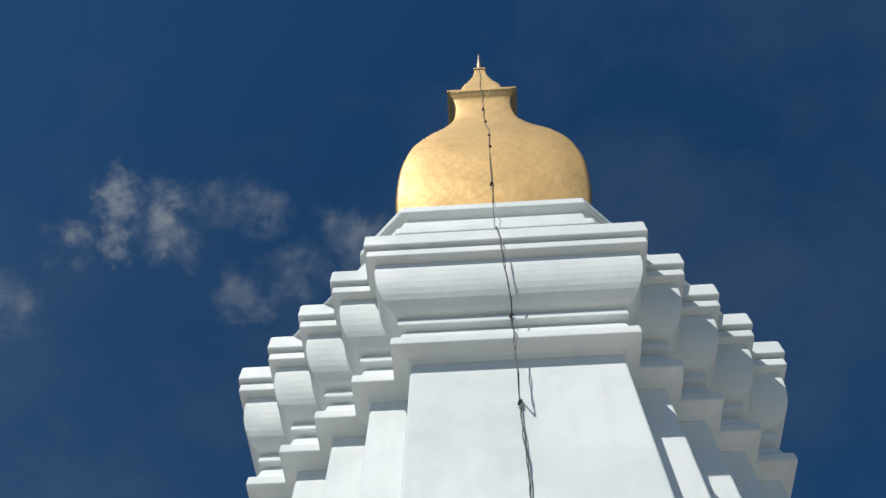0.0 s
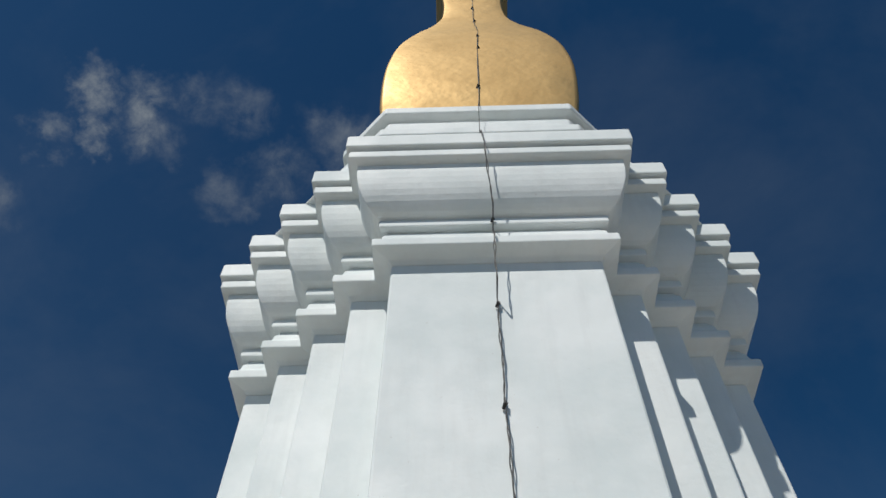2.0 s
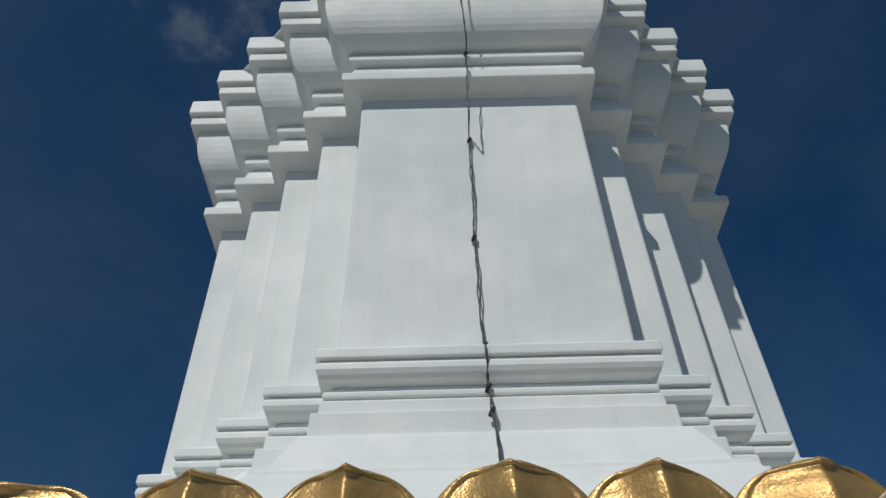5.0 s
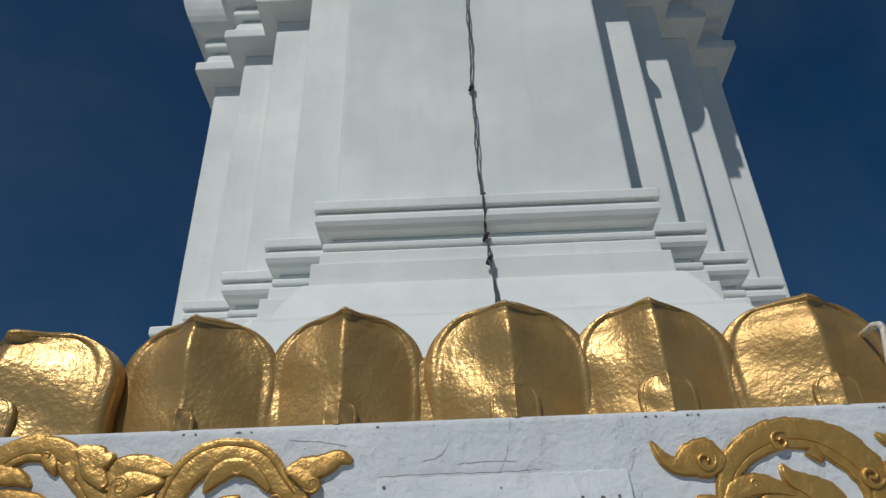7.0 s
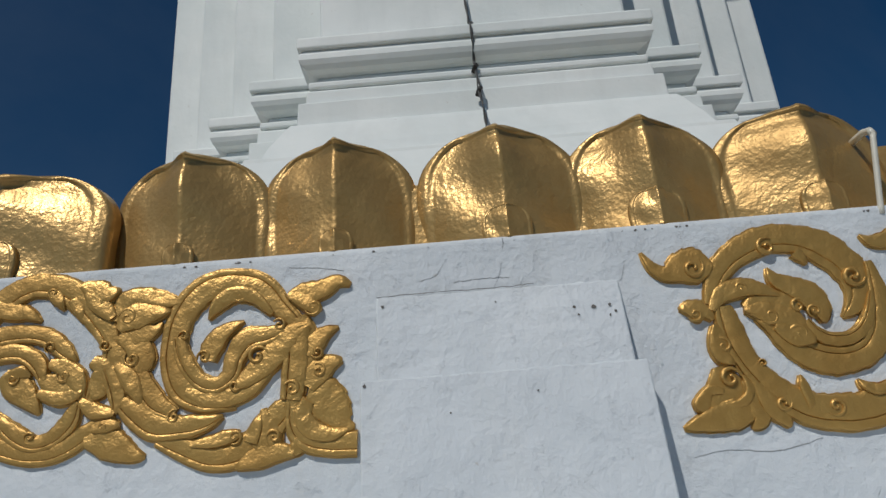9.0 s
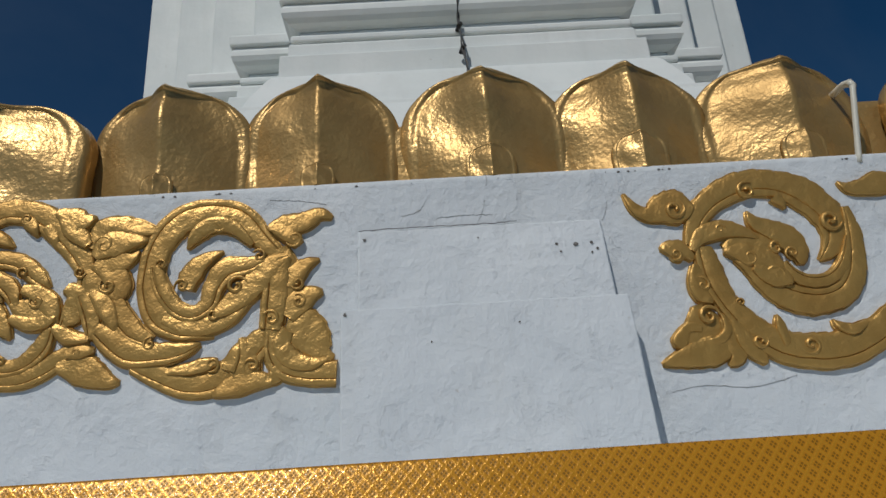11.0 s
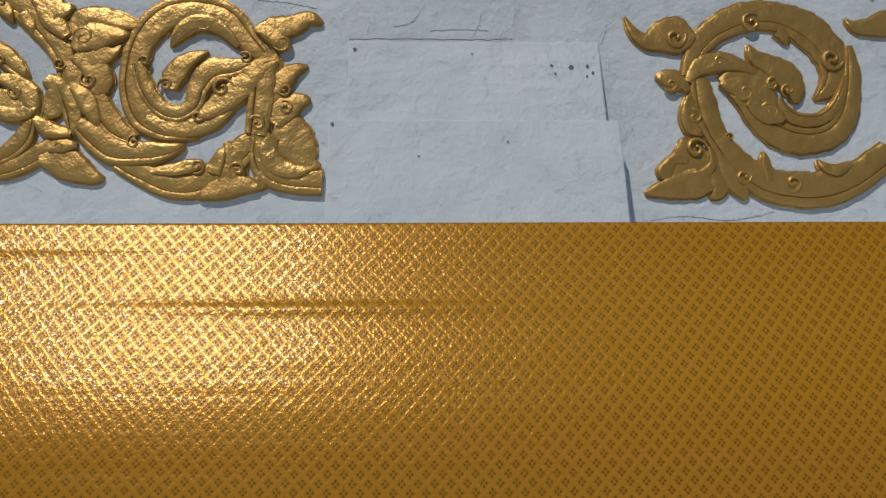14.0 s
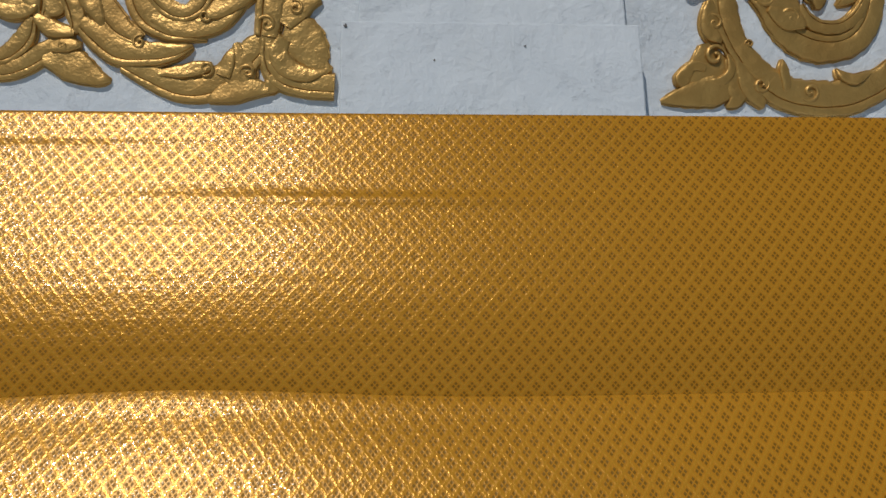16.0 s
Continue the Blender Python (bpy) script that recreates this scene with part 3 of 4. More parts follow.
one.band([(-1.058, 0.733, 0.029), (-1.017, 0.65, 0.037), (-0.966, 0.58, 0.037), (-0.9, 0.538, 0.02)], 2)
one.band([(-1.103, 0.609, 0.014), (-1.039, 0.556, 0.037), (-0.966, 0.502, 0.041), (-0.875, 0.494, 0.036), (-0.796, 0.501, 0.025), (-0.736, 0.522, 0.003)], 4)
one.leaf([(-1.117, 0.878, 0.029), (-1.091, 0.954, 0.032), (-1.022, 0.963, 0.03), (-0.948, 0.942, 0.025), (-0.897, 0.932, 0.007)], 1)
one.leaf([(-1.109, 0.846, 0.017), (-1.064, 0.886, 0.049), (-1.005, 0.897, 0.037), (-0.931, 0.9, 0.006)], 5)
one.leaf([(-1.101, 0.827, 0.024), (-1.038, 0.779, 0.041), (-1.012, 0.724, 0.031), (-1.038, 0.694, 0.012)], 3)
one.leaf([(-1.104, 0.719, 0.012), (-1.066, 0.681, 0.031), (-1.033, 0.626, 0.023), (-1.012, 0.578, 0.005)], 6)
one.leaf([(-1.089, 0.818, 0.027), (-1.03, 0.827, 0.044), (-0.983, 0.838, 0.017), (-0.961, 0.864, 0.004)], 2)
one.leaf([(-1.118, 0.786, 0.024), (-1.096, 0.725, 0.036), (-1.083, 0.653, 0.03), (-1.095, 0.608, 0.009)], 1)
one.leaf([(-0.478, 0.842, 0.024), (-0.449, 0.778, 0.026), (-0.438, 0.717, 0.028), (-0.467, 0.649, 0.023)], 0)
one.leaf([(-0.513, 0.561, 0.027), (-0.468, 0.512, 0.038), (-0.457, 0.445, 0.033), (-0.491, 0.398, 0.022), (-0.513, 0.378, 0.007)], 1)
one.leaf([(-0.604, 0.534, 0.007), (-0.581, 0.477, 0.025), (-0.581, 0.433, 0.038), (-0.625, 0.403, 0.024)], 2)
one.curl(-0.685, 0.941, 0.022)
one.curl(-0.806, 0.724, 0.02)
one.curl(-0.622, 0.713, 0.029)
one.curl(-0.698, 0.619, 0.017)
one.curl(-0.43, 0.872, 0.024)
one.curl(-0.505, 0.592, 0.025)
one.curl(-0.418, 0.71, 0.018)
one.curl(-0.415, 0.647, 0.02)
one.curl(-0.693, 0.45, 0.02)
one.curl(-0.564, 0.439, 0.022)
one.curl(-0.9, 0.53, 0.018)
one.curl(-1.079, 0.887, 0.028)
one.curl(-1.053, 0.739, 0.024)
one.curl(-0.88, 0.805, 0.017)
one.curl(-0.457, 0.472, 0.02)
one.curl(-0.549, 0.817, 0.019)
two = Relief("gilded plaster scroll relief crossing its neighbour", -1.342, 0.745)
two.band([(-1.614, 0.864, 0.042), (-1.587, 0.93, 0.042), (-1.524, 0.994, 0.045), (-1.431, 1.037, 0.041), (-1.318, 1.015, 0.045), (-1.236, 0.95, 0.047), (-1.168, 0.866, 0.039), (-1.131, 0.787, 0.03), (-1.136, 0.722, 0.031), (-1.163, 0.665, 0.03), (-1.191, 0.61, 0.014)], 0)
two.leaf([(-1.252, 1.024, 0.015), (-1.194, 0.994, 0.04), (-1.155, 0.985, 0.03), (-1.117, 0.997, 0.004)], 4)
two.leaf([(-1.228, 0.994, 0.018), (-1.184, 0.946, 0.035), (-1.131, 0.891, 0.015)], 6)
two.leaf([(-1.367, 1.009, 0.015), (-1.336, 0.978, 0.02), (-1.314, 0.938, 0.002)], 3)
two.leaf([(-1.283, 0.973, 0.018), (-1.256, 0.931, 0.017), (-1.24, 0.883, 0.002)], 3)
two.leaf([(-1.623, 1.003, 0.015), (-1.543, 0.96, 0.028), (-1.486, 0.944, 0.03), (-1.44, 0.934, 0.022), (-1.392, 0.903, 0.002)], 2)
two.leaf([(-1.194, 0.745, 0.017), (-1.156, 0.715, 0.033), (-1.162, 0.648, 0.035), (-1.184, 0.609, 0.005)], 1)
two.band([(-1.135, 0.714, 0.024), (-1.106, 0.643, 0.028), (-1.093, 0.591, 0.021), (-1.102, 0.557, 0.007)], 5)
two.band([(-1.618, 0.816, 0.024), (-1.528, 0.855, 0.032), (-1.433, 0.859, 0.029), (-1.359, 0.84, 0.029), (-1.298, 0.789, 0.027), (-1.252, 0.748, 0.004)], 1)
two.band([(-1.563, 0.763, 0.017), (-1.519, 0.793, 0.029), (-1.448, 0.792, 0.027), (-1.386, 0.751, 0.029), (-1.355, 0.687, 0.012)], 3)
two.leaf([(-1.338, 0.747, 0.014), (-1.281, 0.726, 0.029), (-1.239, 0.68, 0.031), (-1.218, 0.627, 0.009)], 4)
two.leaf([(-1.366, 0.7, 0.014), (-1.309, 0.666, 0.042), (-1.249, 0.649, 0.03), (-1.211, 0.617, 0.007)], 2)
two.leaf([(-1.365, 0.647, 0.014), (-1.304, 0.625, 0.023), (-1.247, 0.629, 0.021), (-1.211, 0.652, 0.005)], 5)
two.leaf([(-1.497, 0.72, 0.024), (-1.455, 0.683, 0.045), (-1.404, 0.633, 0.033), (-1.359, 0.577, 0.003)], 1)
two.leaf([(-1.402, 0.708, 0.005), (-1.439, 0.723, 0.019), (-1.483, 0.703, 0.014)], 5)
two.band([(-1.559, 0.51, 0.03), (-1.473, 0.468, 0.029), (-1.379, 0.44, 0.027), (-1.289, 0.444, 0.028), (-1.204, 0.49, 0.029), (-1.121, 0.551, 0.016)], 0)
two.band([(-1.551, 0.61, 0.012), (-1.486, 0.557, 0.021), (-1.434, 0.513, 0.03), (-1.37, 0.478, 0.025), (-1.306, 0.49, 0.025), (-1.255, 0.541, 0.03), (-1.232, 0.608, 0.012)], 2)
two.leaf([(-1.218, 0.609, 0.012), (-1.166, 0.57, 0.025), (-1.099, 0.56, 0.011)], 5)
two.leaf([(-1.197, 0.476, 0.016), (-1.128, 0.467, 0.049), (-1.075, 0.441, 0.04), (-1.028, 0.417, 0.022), (-0.991, 0.411, 0.003)], 1)
two.leaf([(-1.172, 0.512, 0.014), (-1.127, 0.52, 0.023), (-1.081, 0.519, 0.007)], 3)
two.curl(-1.354, 1.002, 0.018)
two.curl(-1.19, 0.953, 0.025)
two.curl(-1.152, 0.795, 0.017)
two.curl(-1.065, 0.667, 0.02)
two.curl(-1.343, 0.805, 0.017)
two.curl(-1.284, 0.699, 0.021)
two.curl(-1.378, 0.501, 0.017)
two.curl(-1.138, 0.515, 0.014)
two.curl(-1.46, 0.701, 0.017)
three = Relief("gilded plaster scroll relief with a broad volute and a pointed foot", 1.156, 0.684)
three.band([(0.925, 0.765, 0.016), (0.961, 0.85, 0.031), (1.005, 0.908, 0.041), (1.077, 0.956, 0.046), (1.16, 0.985, 0.048), (1.242, 0.983, 0.05), (1.314, 0.961, 0.056), (1.379, 0.915, 0.06), (1.428, 0.845, 0.057), (1.436, 0.776, 0.046), (1.408, 0.723, 0.028), (1.36, 0.684, 0.003)], 0)
three.band([(1.493, 0.875, 0.012), (1.498, 0.784, 0.026), (1.485, 0.691, 0.032), (1.462, 0.621, 0.035), (1.414, 0.565, 0.038), (1.35, 0.542, 0.04), (1.282, 0.543, 0.044), (1.216, 0.569, 0.044), (1.159, 0.616, 0.035), (1.115, 0.671, 0.022), (1.07, 0.707, 0.006)], 2)
three.band([(1.474, 0.765, 0.008), (1.436, 0.669, 0.018), (1.376, 0.616, 0.019), (1.306, 0.61, 0.021), (1.255, 0.638, 0.02), (1.233, 0.683, 0.01)], 5)
three.leaf([(1.146, 0.882, 0.002), (1.164, 0.836, 0.022), (1.216, 0.803, 0.036), (1.266, 0.77, 0.046), (1.293, 0.719, 0.034), (1.293, 0.671, 0.006)], 3)
three.leaf([(1.037, 0.75, 0.008), (1.089, 0.761, 0.03), (1.16, 0.762, 0.034), (1.229, 0.739, 0.02)], 1)
three.leaf([(1.037, 0.737, 0.006), (1.082, 0.73, 0.03), (1.133, 0.712, 0.04), (1.188, 0.693, 0.034), (1.231, 0.666, 0.01)], 5)
three.leaf([(1.123, 0.67, 0.012), (1.167, 0.648, 0.039), (1.207, 0.632, 0.039), (1.246, 0.611, 0.01)], 7)
three.leaf([(0.926, 0.744, 0.01), (0.97, 0.796, 0.028), (1.036, 0.815, 0.033), (1.097, 0.808, 0.024), (1.168, 0.778, 0.006)], 4)
three.leaf([(1.255, 0.93, 0.023), (1.275, 0.905, 0.014), (1.285, 0.881, 0.002)], 2)
three.leaf([(0.725, 0.976, 0.002), (0.754, 0.919, 0.015), (0.798, 0.89, 0.026), (0.851, 0.905, 0.052), (0.899, 0.912, 0.064), (0.939, 0.91, 0.042), (0.963, 0.911, 0.01)], 1)
three.leaf([(0.819, 0.758, 0.002), (0.852, 0.759, 0.025), (0.886, 0.746, 0.036), (0.911, 0.736, 0.02), (0.929, 0.712, 0.008)], 2)
three.band([(0.968, 0.754, 0.026), (0.976, 0.682, 0.042), (0.99, 0.61, 0.039), (1.023, 0.538, 0.038), (1.068, 0.474, 0.042), (1.123, 0.423, 0.049), (1.19, 0.387, 0.052), (1.262, 0.374, 0.055), (1.337, 0.372, 0.057), (1.416, 0.388, 0.054), (1.505, 0.43, 0.047), (1.602, 0.5, 0.042)], 3)
three.leaf([(0.928, 0.692, 0.01), (0.929, 0.635, 0.031), (0.933, 0.585, 0.025), (0.966, 0.557, 0.006)], 5)
three.leaf([(0.911, 0.551, 0.015), (0.92, 0.492, 0.059), (0.917, 0.43, 0.069), (0.909, 0.379, 0.028)], 0)
three.leaf([(0.998, 0.462, 0.013), (0.967, 0.407, 0.041), (0.892, 0.387, 0.043), (0.819, 0.372, 0.024), (0.764, 0.359, 0.003)], 2)
three.leaf([(0.986, 0.516, 0.006), (0.994, 0.462, 0.013), (0.957, 0.425, 0.013), (0.88, 0.422, 0.003)], 6)
three.leaf([(0.909, 0.469, 0.011), (0.866, 0.473, 0.015), (0.83, 0.428, 0.023), (0.814, 0.41, 0.004)], 5)
three.leaf([(0.997, 0.501, 0.021), (1.01, 0.423, 0.03), (1.014, 0.37, 0.024), (0.981, 0.342, 0.003)], 1)
three.leaf([(1.033, 0.488, 0.023), (1.062, 0.409, 0.035), (1.09, 0.364, 0.02), (1.101, 0.338, 0.003)], 2)
three.leaf([(1.171, 0.504, 0.002), (1.172, 0.462, 0.015), (1.179, 0.414, 0.013), (1.175, 0.386, 0.004)], 6)
three.leaf([(1.351, 0.475, 0.002), (1.369, 0.449, 0.014), (1.411, 0.436, 0.017), (1.466, 0.462, 0.005)], 6)
three.curl(1.159, 0.955, 0.028)
three.curl(1.427, 0.827, 0.032)
three.curl(1.216, 0.734, 0.024)
three.curl(1.267, 0.714, 0.02)
three.curl(1.117, 0.707, 0.027)
three.curl(1.199, 0.638, 0.033)
three.curl(1.036, 0.813, 0.022)
three.curl(0.892, 0.901, 0.031)
three.curl(0.869, 0.733, 0.019)
three.curl(0.94, 0.619, 0.025)
three.curl(0.941, 0.51, 0.029)
three.curl(1.093, 0.416, 0.022)
three.curl(1.257, 0.393, 0.026)
three.curl(1.056, 0.55, 0.012)
four = Relief("gilded leaf tip of the next scroll relief", 1.632, 0.941)
four.leaf([(1.492, 0.975, 0.002), (1.526, 0.948, 0.017), (1.582, 0.948, 0.029), (1.652, 0.961, 0.042), (1.717, 0.938, 0.014)], 0)

# ---- plinth that carries the cloth ----
TOPZ, TOPY = -0.063, 0.90
plinth = thing("wall_plinth", (X0, YC, 0), "low plastered plinth under the brocade", "plinth", kind="structure")
pl_w = 2.7
pl_s = (YC - TOPY - 0.04 - pl_w) / 4
part("plinth_body", loft([(z, redented(pl_w, pl_s, d)) for z, d in ((-E - 0.02, 0.42), (-1.1, 0.40), (-0.40, 0.06), (-0.33, 0.02), (-0.08, -0.03), (-0.07, -0.05), (-0.065, -1.0))]), WHITE_WALL, plinth, bevel=0.01)


def cloth_mesh(z_top, y_top, z_bot, rate, seed, rows=130, cols=260, droop=0.0):
    """A draped sheet: taut along its top, with long level creases; texture coordinates in metres."""
    bm = bmesh.new()
    uvl = bm.loops.layers.uv.new("UVMap")
    x0, x1 = X0 - pl_w + 0.02, X0 + pl_w - 0.02
    grid, flat = [], {}
    length = (z_top - z_bot) * 1.06
    for j in range(rows + 1):
        v = j / rows
        reach = y_top - sum(rate(q / 24 * v) for q in range(24)) / 24 * v * (z_top - z_bot)
        line = []
        for i in range(cols + 1):
            u = i / cols
            x = x0 + (x1 - x0) * u
            z = z_top + (z_bot - z_top) * v - droop * math.sin(v * math.pi) * 0.1
            swell = 0.009 * math.exp(-((x + 0.26) / 0.16) ** 2) - 0.012 * min(1.0, max(0.0, -0.42 - x) / 0.3)
            z += swell * (v ** 3 if seed == 1 else (1 - v) ** 4)
            y = reach
            f = min(1.0, v * 8) * min(1.0, (1 - v) * 6 + 0.25)
            y -= 0.06 * min(0.45, max(0.0, -0.3 - x)) ** 2
            y -= f * 0.003 * noise.noise((x * 1.1 + seed, v * 3.2, seed))
            y -= f * 0.0004 * noise.noise((x * 2.6 + seed, v * 17.0, seed + 4))
            y -= f * 0.00012 * noise.noise((x * 7.0 + seed, v * 30.0, seed + 9))
            if seed == 1:
                for cv, cx, cw, amp in ((0.325, -0.06, 0.22, 0.0020), (0.10, -0.55, 0.3, 0.0010), (0.16, -0.05, 0.3, 0.0003), (0.42, -0.3, 0.3, 0.0003)):
                    y -= amp * math.exp(-((v - cv) / 0.022) ** 2 - ((x - cx) / cw) ** 2)
            z += 0.004 * noise.noise((x * 1.7, seed, 5.0)) * (0.3 if seed == 1 else 1.0)
            vert = bm.verts.new((x, y, z + E))
            flat[vert] = (x, v * length)
            line.append(vert)
        grid.append(line)
    for j in range(rows):
        for i in range(cols):
            f = bm.faces.new((grid[j][i], grid[j + 1][i], grid[j + 1][i + 1], grid[j][i + 1]))
            for l in f.loops:
                l[uvl].uv = flat[l.vert]
    return bm


# how far each cloth leans outwards along its drop
UPPER_V, UPPER_RATE = (0.0, 0.03, 0.30, 0.55, 0.68, 0.82, 1.0), (0.55, 0.37, 0.42, 0.45, 0.34, 0.15, 0.02)
LOWER_V, LOWER_RATE = (0.0, 0.012, 0.022, 0.036, 0.065, 0.10, 0.25, 1.0), (1.1, 0.85, 0.60, 0.80, 0.76, 0.66, 0.5, 0.1)
for seed, args, label in ((1, (TOPZ, TOPY, -0.33, lambda v: float(np.interp(v, UPPER_V, UPPER_RATE))), "shiny gold brocade cloth drawn tight round the plinth"),
                          (6, (-0.317, 0.812, -1.0, lambda v: float(np.interp(v, LOWER_V, LOWER_RATE))), "shiny gold brocade cloth hanging below the upper length")):
    c = part("brocade_cloth", cloth_mesh(*args, seed), BROCADE, None, smooth=True)
    tagged(c, label, "cloth", "brocade cloths")
    mod = c.modifiers.new("thickness", "SOLIDIFY")
    mod.thickness, mod.offset = 0.002, -1

# ---- cable, clips and pipe ----
FRONT_Z = [1.6, 2.3, 2.62, 2.63, 2.68, 2.72, 2.80, 2.87, 2.95, 2.97, 5.66, 5.74, 5.85, 5.95, 6.08, 6.09, 6.19, 6.25, 6.4, 6.8, 6.85, 7.0, 7.22, 7.26]
FRONT_D = [0.63, 0.20, 0.10, 0.075, 0.075, 0.05, 0.1, 0.12, 0.125, 0.02, 0.01, 0.17, 0.17, 0.10, 0.08, 0.135, 0.135, 0.22, 0.34, 0.41, 0.46, 0.49, 0.5, 0.47]


def tower_front(z):
    return YC - (W + 4 * S) - float(np.interp(z, FRONT_Z, FRONT_D))


def strand(seed, sway, off):
    rng = random.Random(seed)
    pts = []
    zs = [1.6, 2.62, 2.9, 3.95, 5.05, 5.70, 6.15, 6.50, 6.95, 7.23]
    xs = [0.30, 0.292, 0.288, 0.268, 0.284, 0.288, 0.298, 0.268, 0.262, 0.235]
    for i in range(170):
        z = 1.6 + (7.24 - 1.6) * i / 169
        k = 0.5 - 0.5 * math.cos(2 * math.pi * (z - 2.85) / 1.1)
        x = float(np.interp(z, zs, xs)) + sway * k * math.sin(z * 3.1 + seed) + 0.004 * math.sin(z * 23 + seed)
        y = tower_front(z) - off - 0.012 * k
        if 5.15 < z < 5.85 or 6.1 < z < 7.1:
            y = min(y, YC - 2.485 - (0.19 if z < 6 else 0.30 + 0.21 * min(1, (z - 6.1) / 0.7)) - off)
        pts.append((x, y, z + E))
    for i in range(1, 14):
        u = i / 13
        z = 7.25 + u * 2.9
        pts.append((0.235 + u * 0.085, YC - (2.95 - 1.0 * u ** 0.55) - 0.03, z + E))
    for i in range(60):
        z = 10.2 + i / 59 * (24.0 - 10.2)
        h = float(np.interp(z, BELL_Z + [19.45, 19.5, 20.7, 22.0, 24.0], BELL_H + [0.89, 0.58, 0.55, 0.37, 0.19]))
        pts.append((X0 + lean(z) - 0.02 + sway * 1.2 * math.sin(z * 1.7 + seed), YC - h - 0.04, z + E))
    return pts


cable = thing("cable", (0.28, 3.9, E + 1.6), "thin dark twin cable running up the white shaft to the tip", "cable")
for seed, sway, off in ((1, 0.012, 0.018), (5, -0.014, 0.022)):
    part("wire", tube(strand(seed, sway, off), 0.0048, 6), CABLE, cable, smooth=True)
CLIPS = ((0.284, 5.05), (0.268, 3.945), (0.285, 2.96), (0.29, 2.66), (0.295, 2.45), (0.298, 6.12))
for x, z in CLIPS:
    y = tower_front(z)
    part("clip", tube([(x - 0.012, y - 0.004, z + E - 0.02), (x, y - 0.035, z + E), (x + 0.010, y - 0.012, z + E + 0.025)], 0.014, 8), BLACK, cable, "black cable clip")
for z in (11.6, 13.4, 14.4, 16.7, 18.2):
    h = float(np.interp(z, BELL_Z, BELL_H))
    xx = X0 + lean(z) - 0.02
    part("clip", tube([(xx - 0.02, YC - h - 0.01, z + E - 0.04), (xx, YC - h - 0.06, z + E), (xx + 0.02, YC - h - 0.02, z + E + 0.05)], 0.018, 8), BLACK, cable)

pipe = thing("pipe", (1.6, D + 0.03, E + 1.09), "cream plastic conduit bending over between two petals", "pipe")
part("conduit", tube([(1.60 + 0.06 * u, D + 0.005, 1.05 + E + 0.33 * u) for u in [i / 12 for i in range(13)]], 0.011, 10), PVC, pipe, smooth=True)
part("elbow", tube([(1.66, D + 0.005, 1.37 + E), (1.661, D + 0.02, 1.395 + E), (1.658, D + 0.06, 1.41 + E), (1.65, D + 0.14, 1.41 + E)], 0.014, 10), PVC, pipe, smooth=True)

# ---- small chips in the blocks' paint ----
chips = bmesh.new()
rng = random.Random(4)
for x, z, r in ((0.465, 0.79, 0.006), (0.53, 0.785, 0.008), (0.475, 0.76, 0.004), (0.585, 0.79, 0.006), (0.60, 0.765, 0.005), (0.58, 0.75, 0.004), (-0.19, 0.85, 0.007), (0.20, 0.835, 0.003), (-0.25, 0.56, 0.006), (0.02, 0.45, 0.003), (0.30, 0.50, 0.003)):
    y = D - (0.09 - 0.08 * (z - 0.53) / 0.355 if z > 0.578 else 0.26 - 0.15 * (z + 0.2) / 0.778) - 0.004
    ring_v = [chips.verts.new((x + r * rng.uniform(0.6, 1.2) * math.cos(a), y, z + E + r * rng.uniform(0.6, 1.2) * math.sin(a))) for a in [i * math.pi / 4 for i in range(8)]]
    low_v = [chips.verts.new(v.co + Vector((0, 0.006, 0))) for v in ring_v]
    chips.faces.new(ring_v)
    for i in range(8):
        chips.faces.new((ring_v[i], ring_v[(i + 1) % 8], low_v[(i + 1) % 8], low_v[i]))
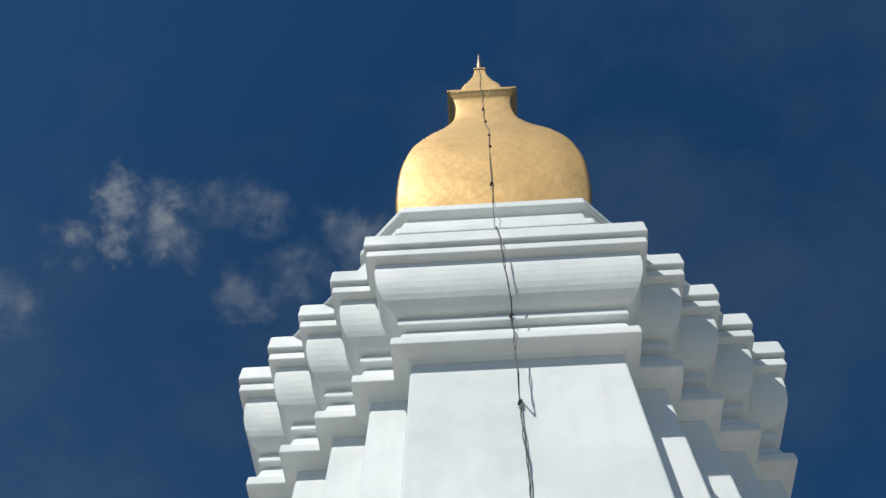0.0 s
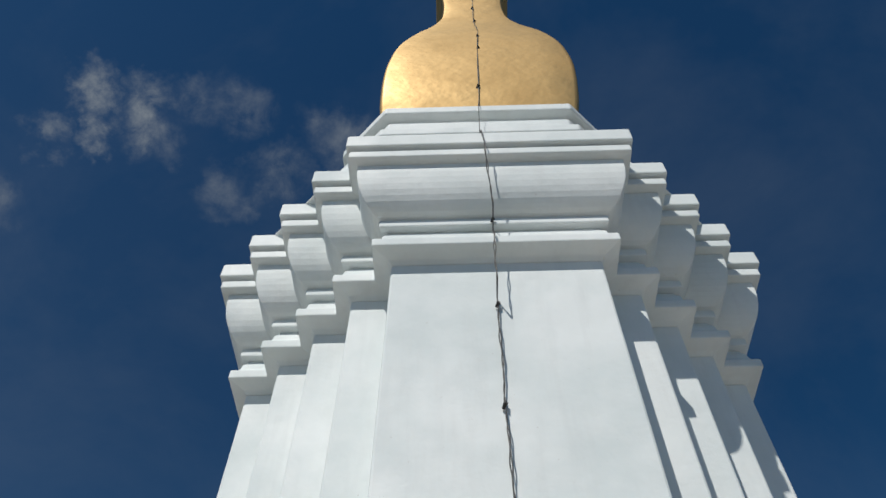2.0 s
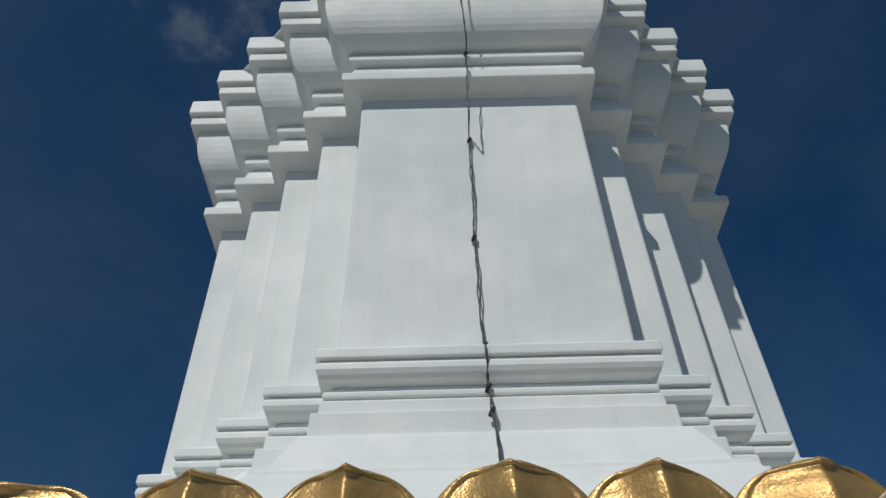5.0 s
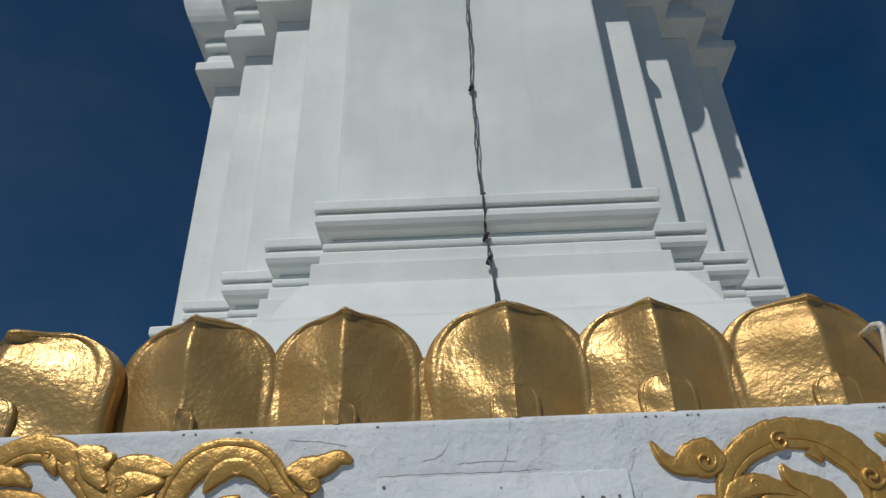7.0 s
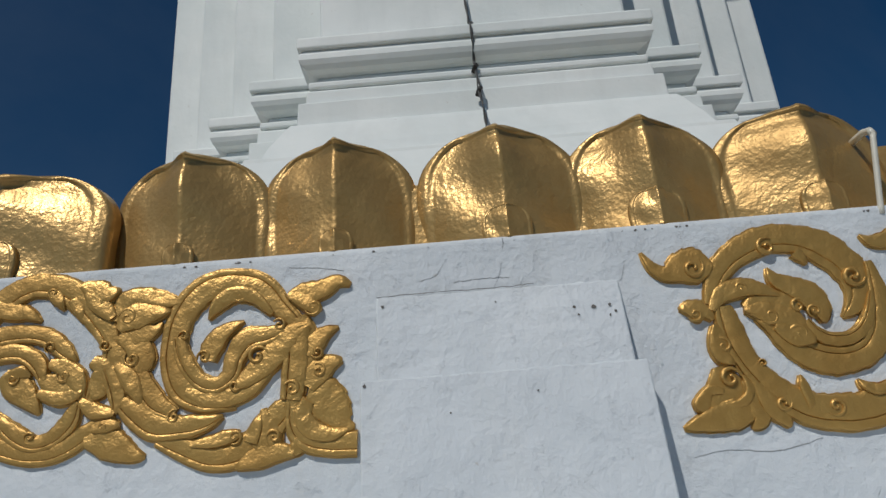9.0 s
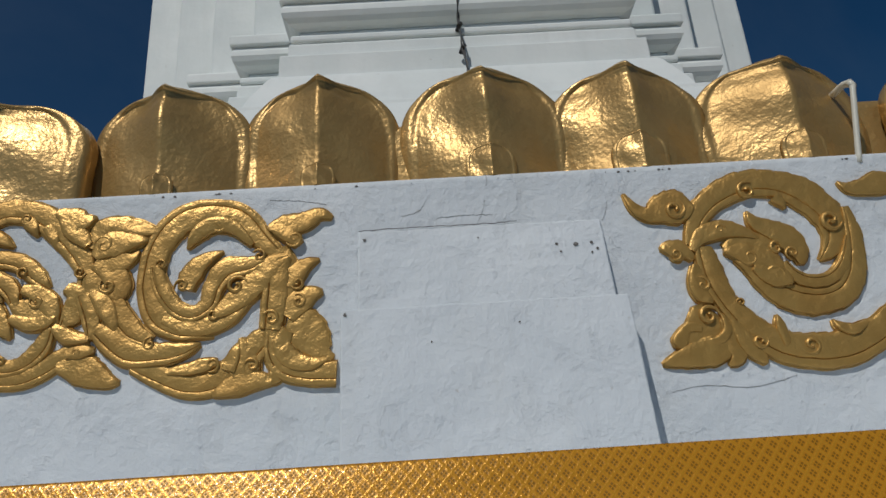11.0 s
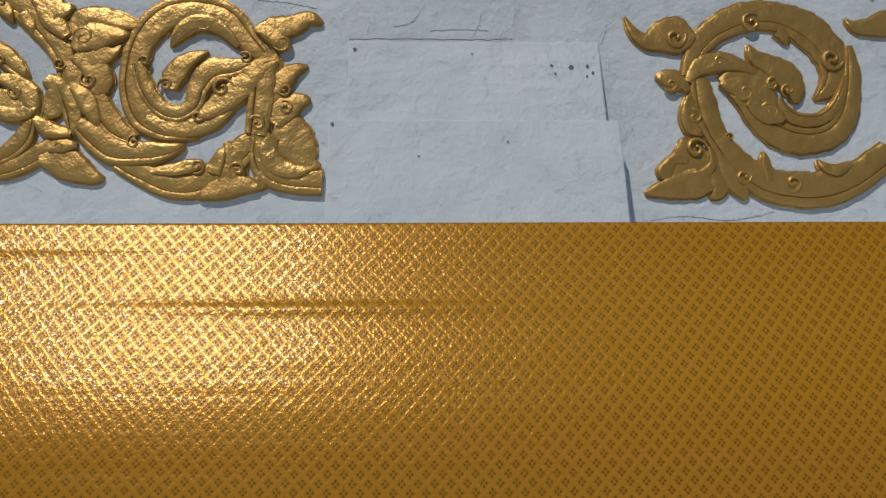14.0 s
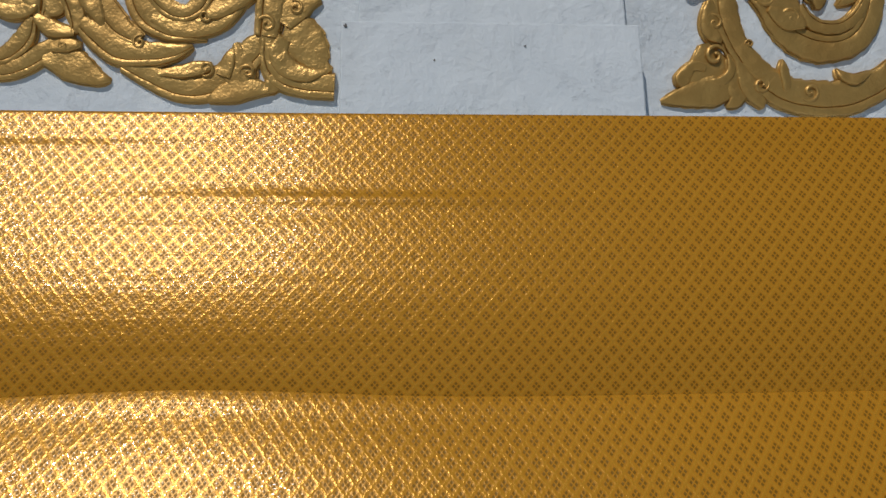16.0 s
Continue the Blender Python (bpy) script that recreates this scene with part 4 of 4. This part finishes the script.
for i in range(26):
    x, r = rng.uniform(-1.5, 2.1), rng.uniform(0.0015, 0.005)
    ring_v = [chips.verts.new((x + 1.6 * r * rng.uniform(0.5, 1.2) * math.cos(a), D - 0.0015, 1.066 + E + r * rng.uniform(0.5, 1.2) * math.sin(a))) for a in [q * math.pi / 4 for q in range(8)]]
    low_v = [chips.verts.new(v.co + Vector((0, 0.006, 0))) for v in ring_v]
    chips.faces.new(ring_v)
    for q in range(8):
        chips.faces.new((ring_v[q], ring_v[(q + 1) % 8], low_v[(q + 1) % 8], low_v[q]))
tagged(part("paint_chips", chips, CHIP, wall), "small grey chips in the whitewash", kind="stuff")


def crack(points, width, proud, seed):
    """A hairline crack, also used for raised plaster edges drawn dark: a thin jagged strip sunk in the plaster's face.
    """
    bm = bmesh.new()
    rows = []
    n = 40
    for i, (x, z) in enumerate(bend(points, n)):
        w = width * max(0.12, 0.6 + 0.9 * noise.noise((i * 0.5, seed, 0.3))) * min(1, i / 3 + 0.1, (n - 1 - i) / 3 + 0.1)
        jx, jz = 0.004 * noise.noise((i * 0.45, seed, 2.1)), 0.004 * noise.noise((i * 0.45, seed, 7.7))
        y = D - proud
        rows.append([bm.verts.new((x + jx - w * 0.4, y, z + E + jz - w)), bm.verts.new((x + jx + w * 0.4, y, z + E + jz + w)), bm.verts.new((x + jx, y + 0.006, z + E + jz))])
    for a, b in zip(rows, rows[1:]):
        for k in range(3):
            bm.faces.new((a[k], a[(k + 1) % 3], b[(k + 1) % 3], b[k]))
    return part("crack_and_ridge_line", bm, CHIP, wall)


# dark strips: hairline cracks, plus raised plaster edges and a ridge drawn equally dark
for k, (points, width) in enumerate((([(-0.21, 0.889), (0.0, 0.893), (0.2, 0.889), (0.34, 0.894)], 0.0022), ([(0.06, 0.925), (0.16, 0.93), (0.26, 0.928)], 0.0012),
                                     ([(0.20, 0.895), (0.225, 0.94), (0.235, 0.985)], 0.0012), ([(0.64, 0.88), (0.655, 0.91), (0.665, 0.95)], 0.001),
                                     ([(-0.52, 1.03), (-0.40, 1.02), (-0.32, 1.0)], 0.0016), ([(-0.06, 0.94), (0.0, 0.955), (0.03, 1.0)], 0.001),
                                     ([(0.78, 0.27), (0.9, 0.285), (1.05, 0.27), (1.2, 0.30)], 0.0016), ([(0.245, 1.04), (0.25, 1.06), (0.246, 1.085)], 0.002))):
    crack(points, width * 0.38, 0.0015 if k > 0 else 0.013, k)
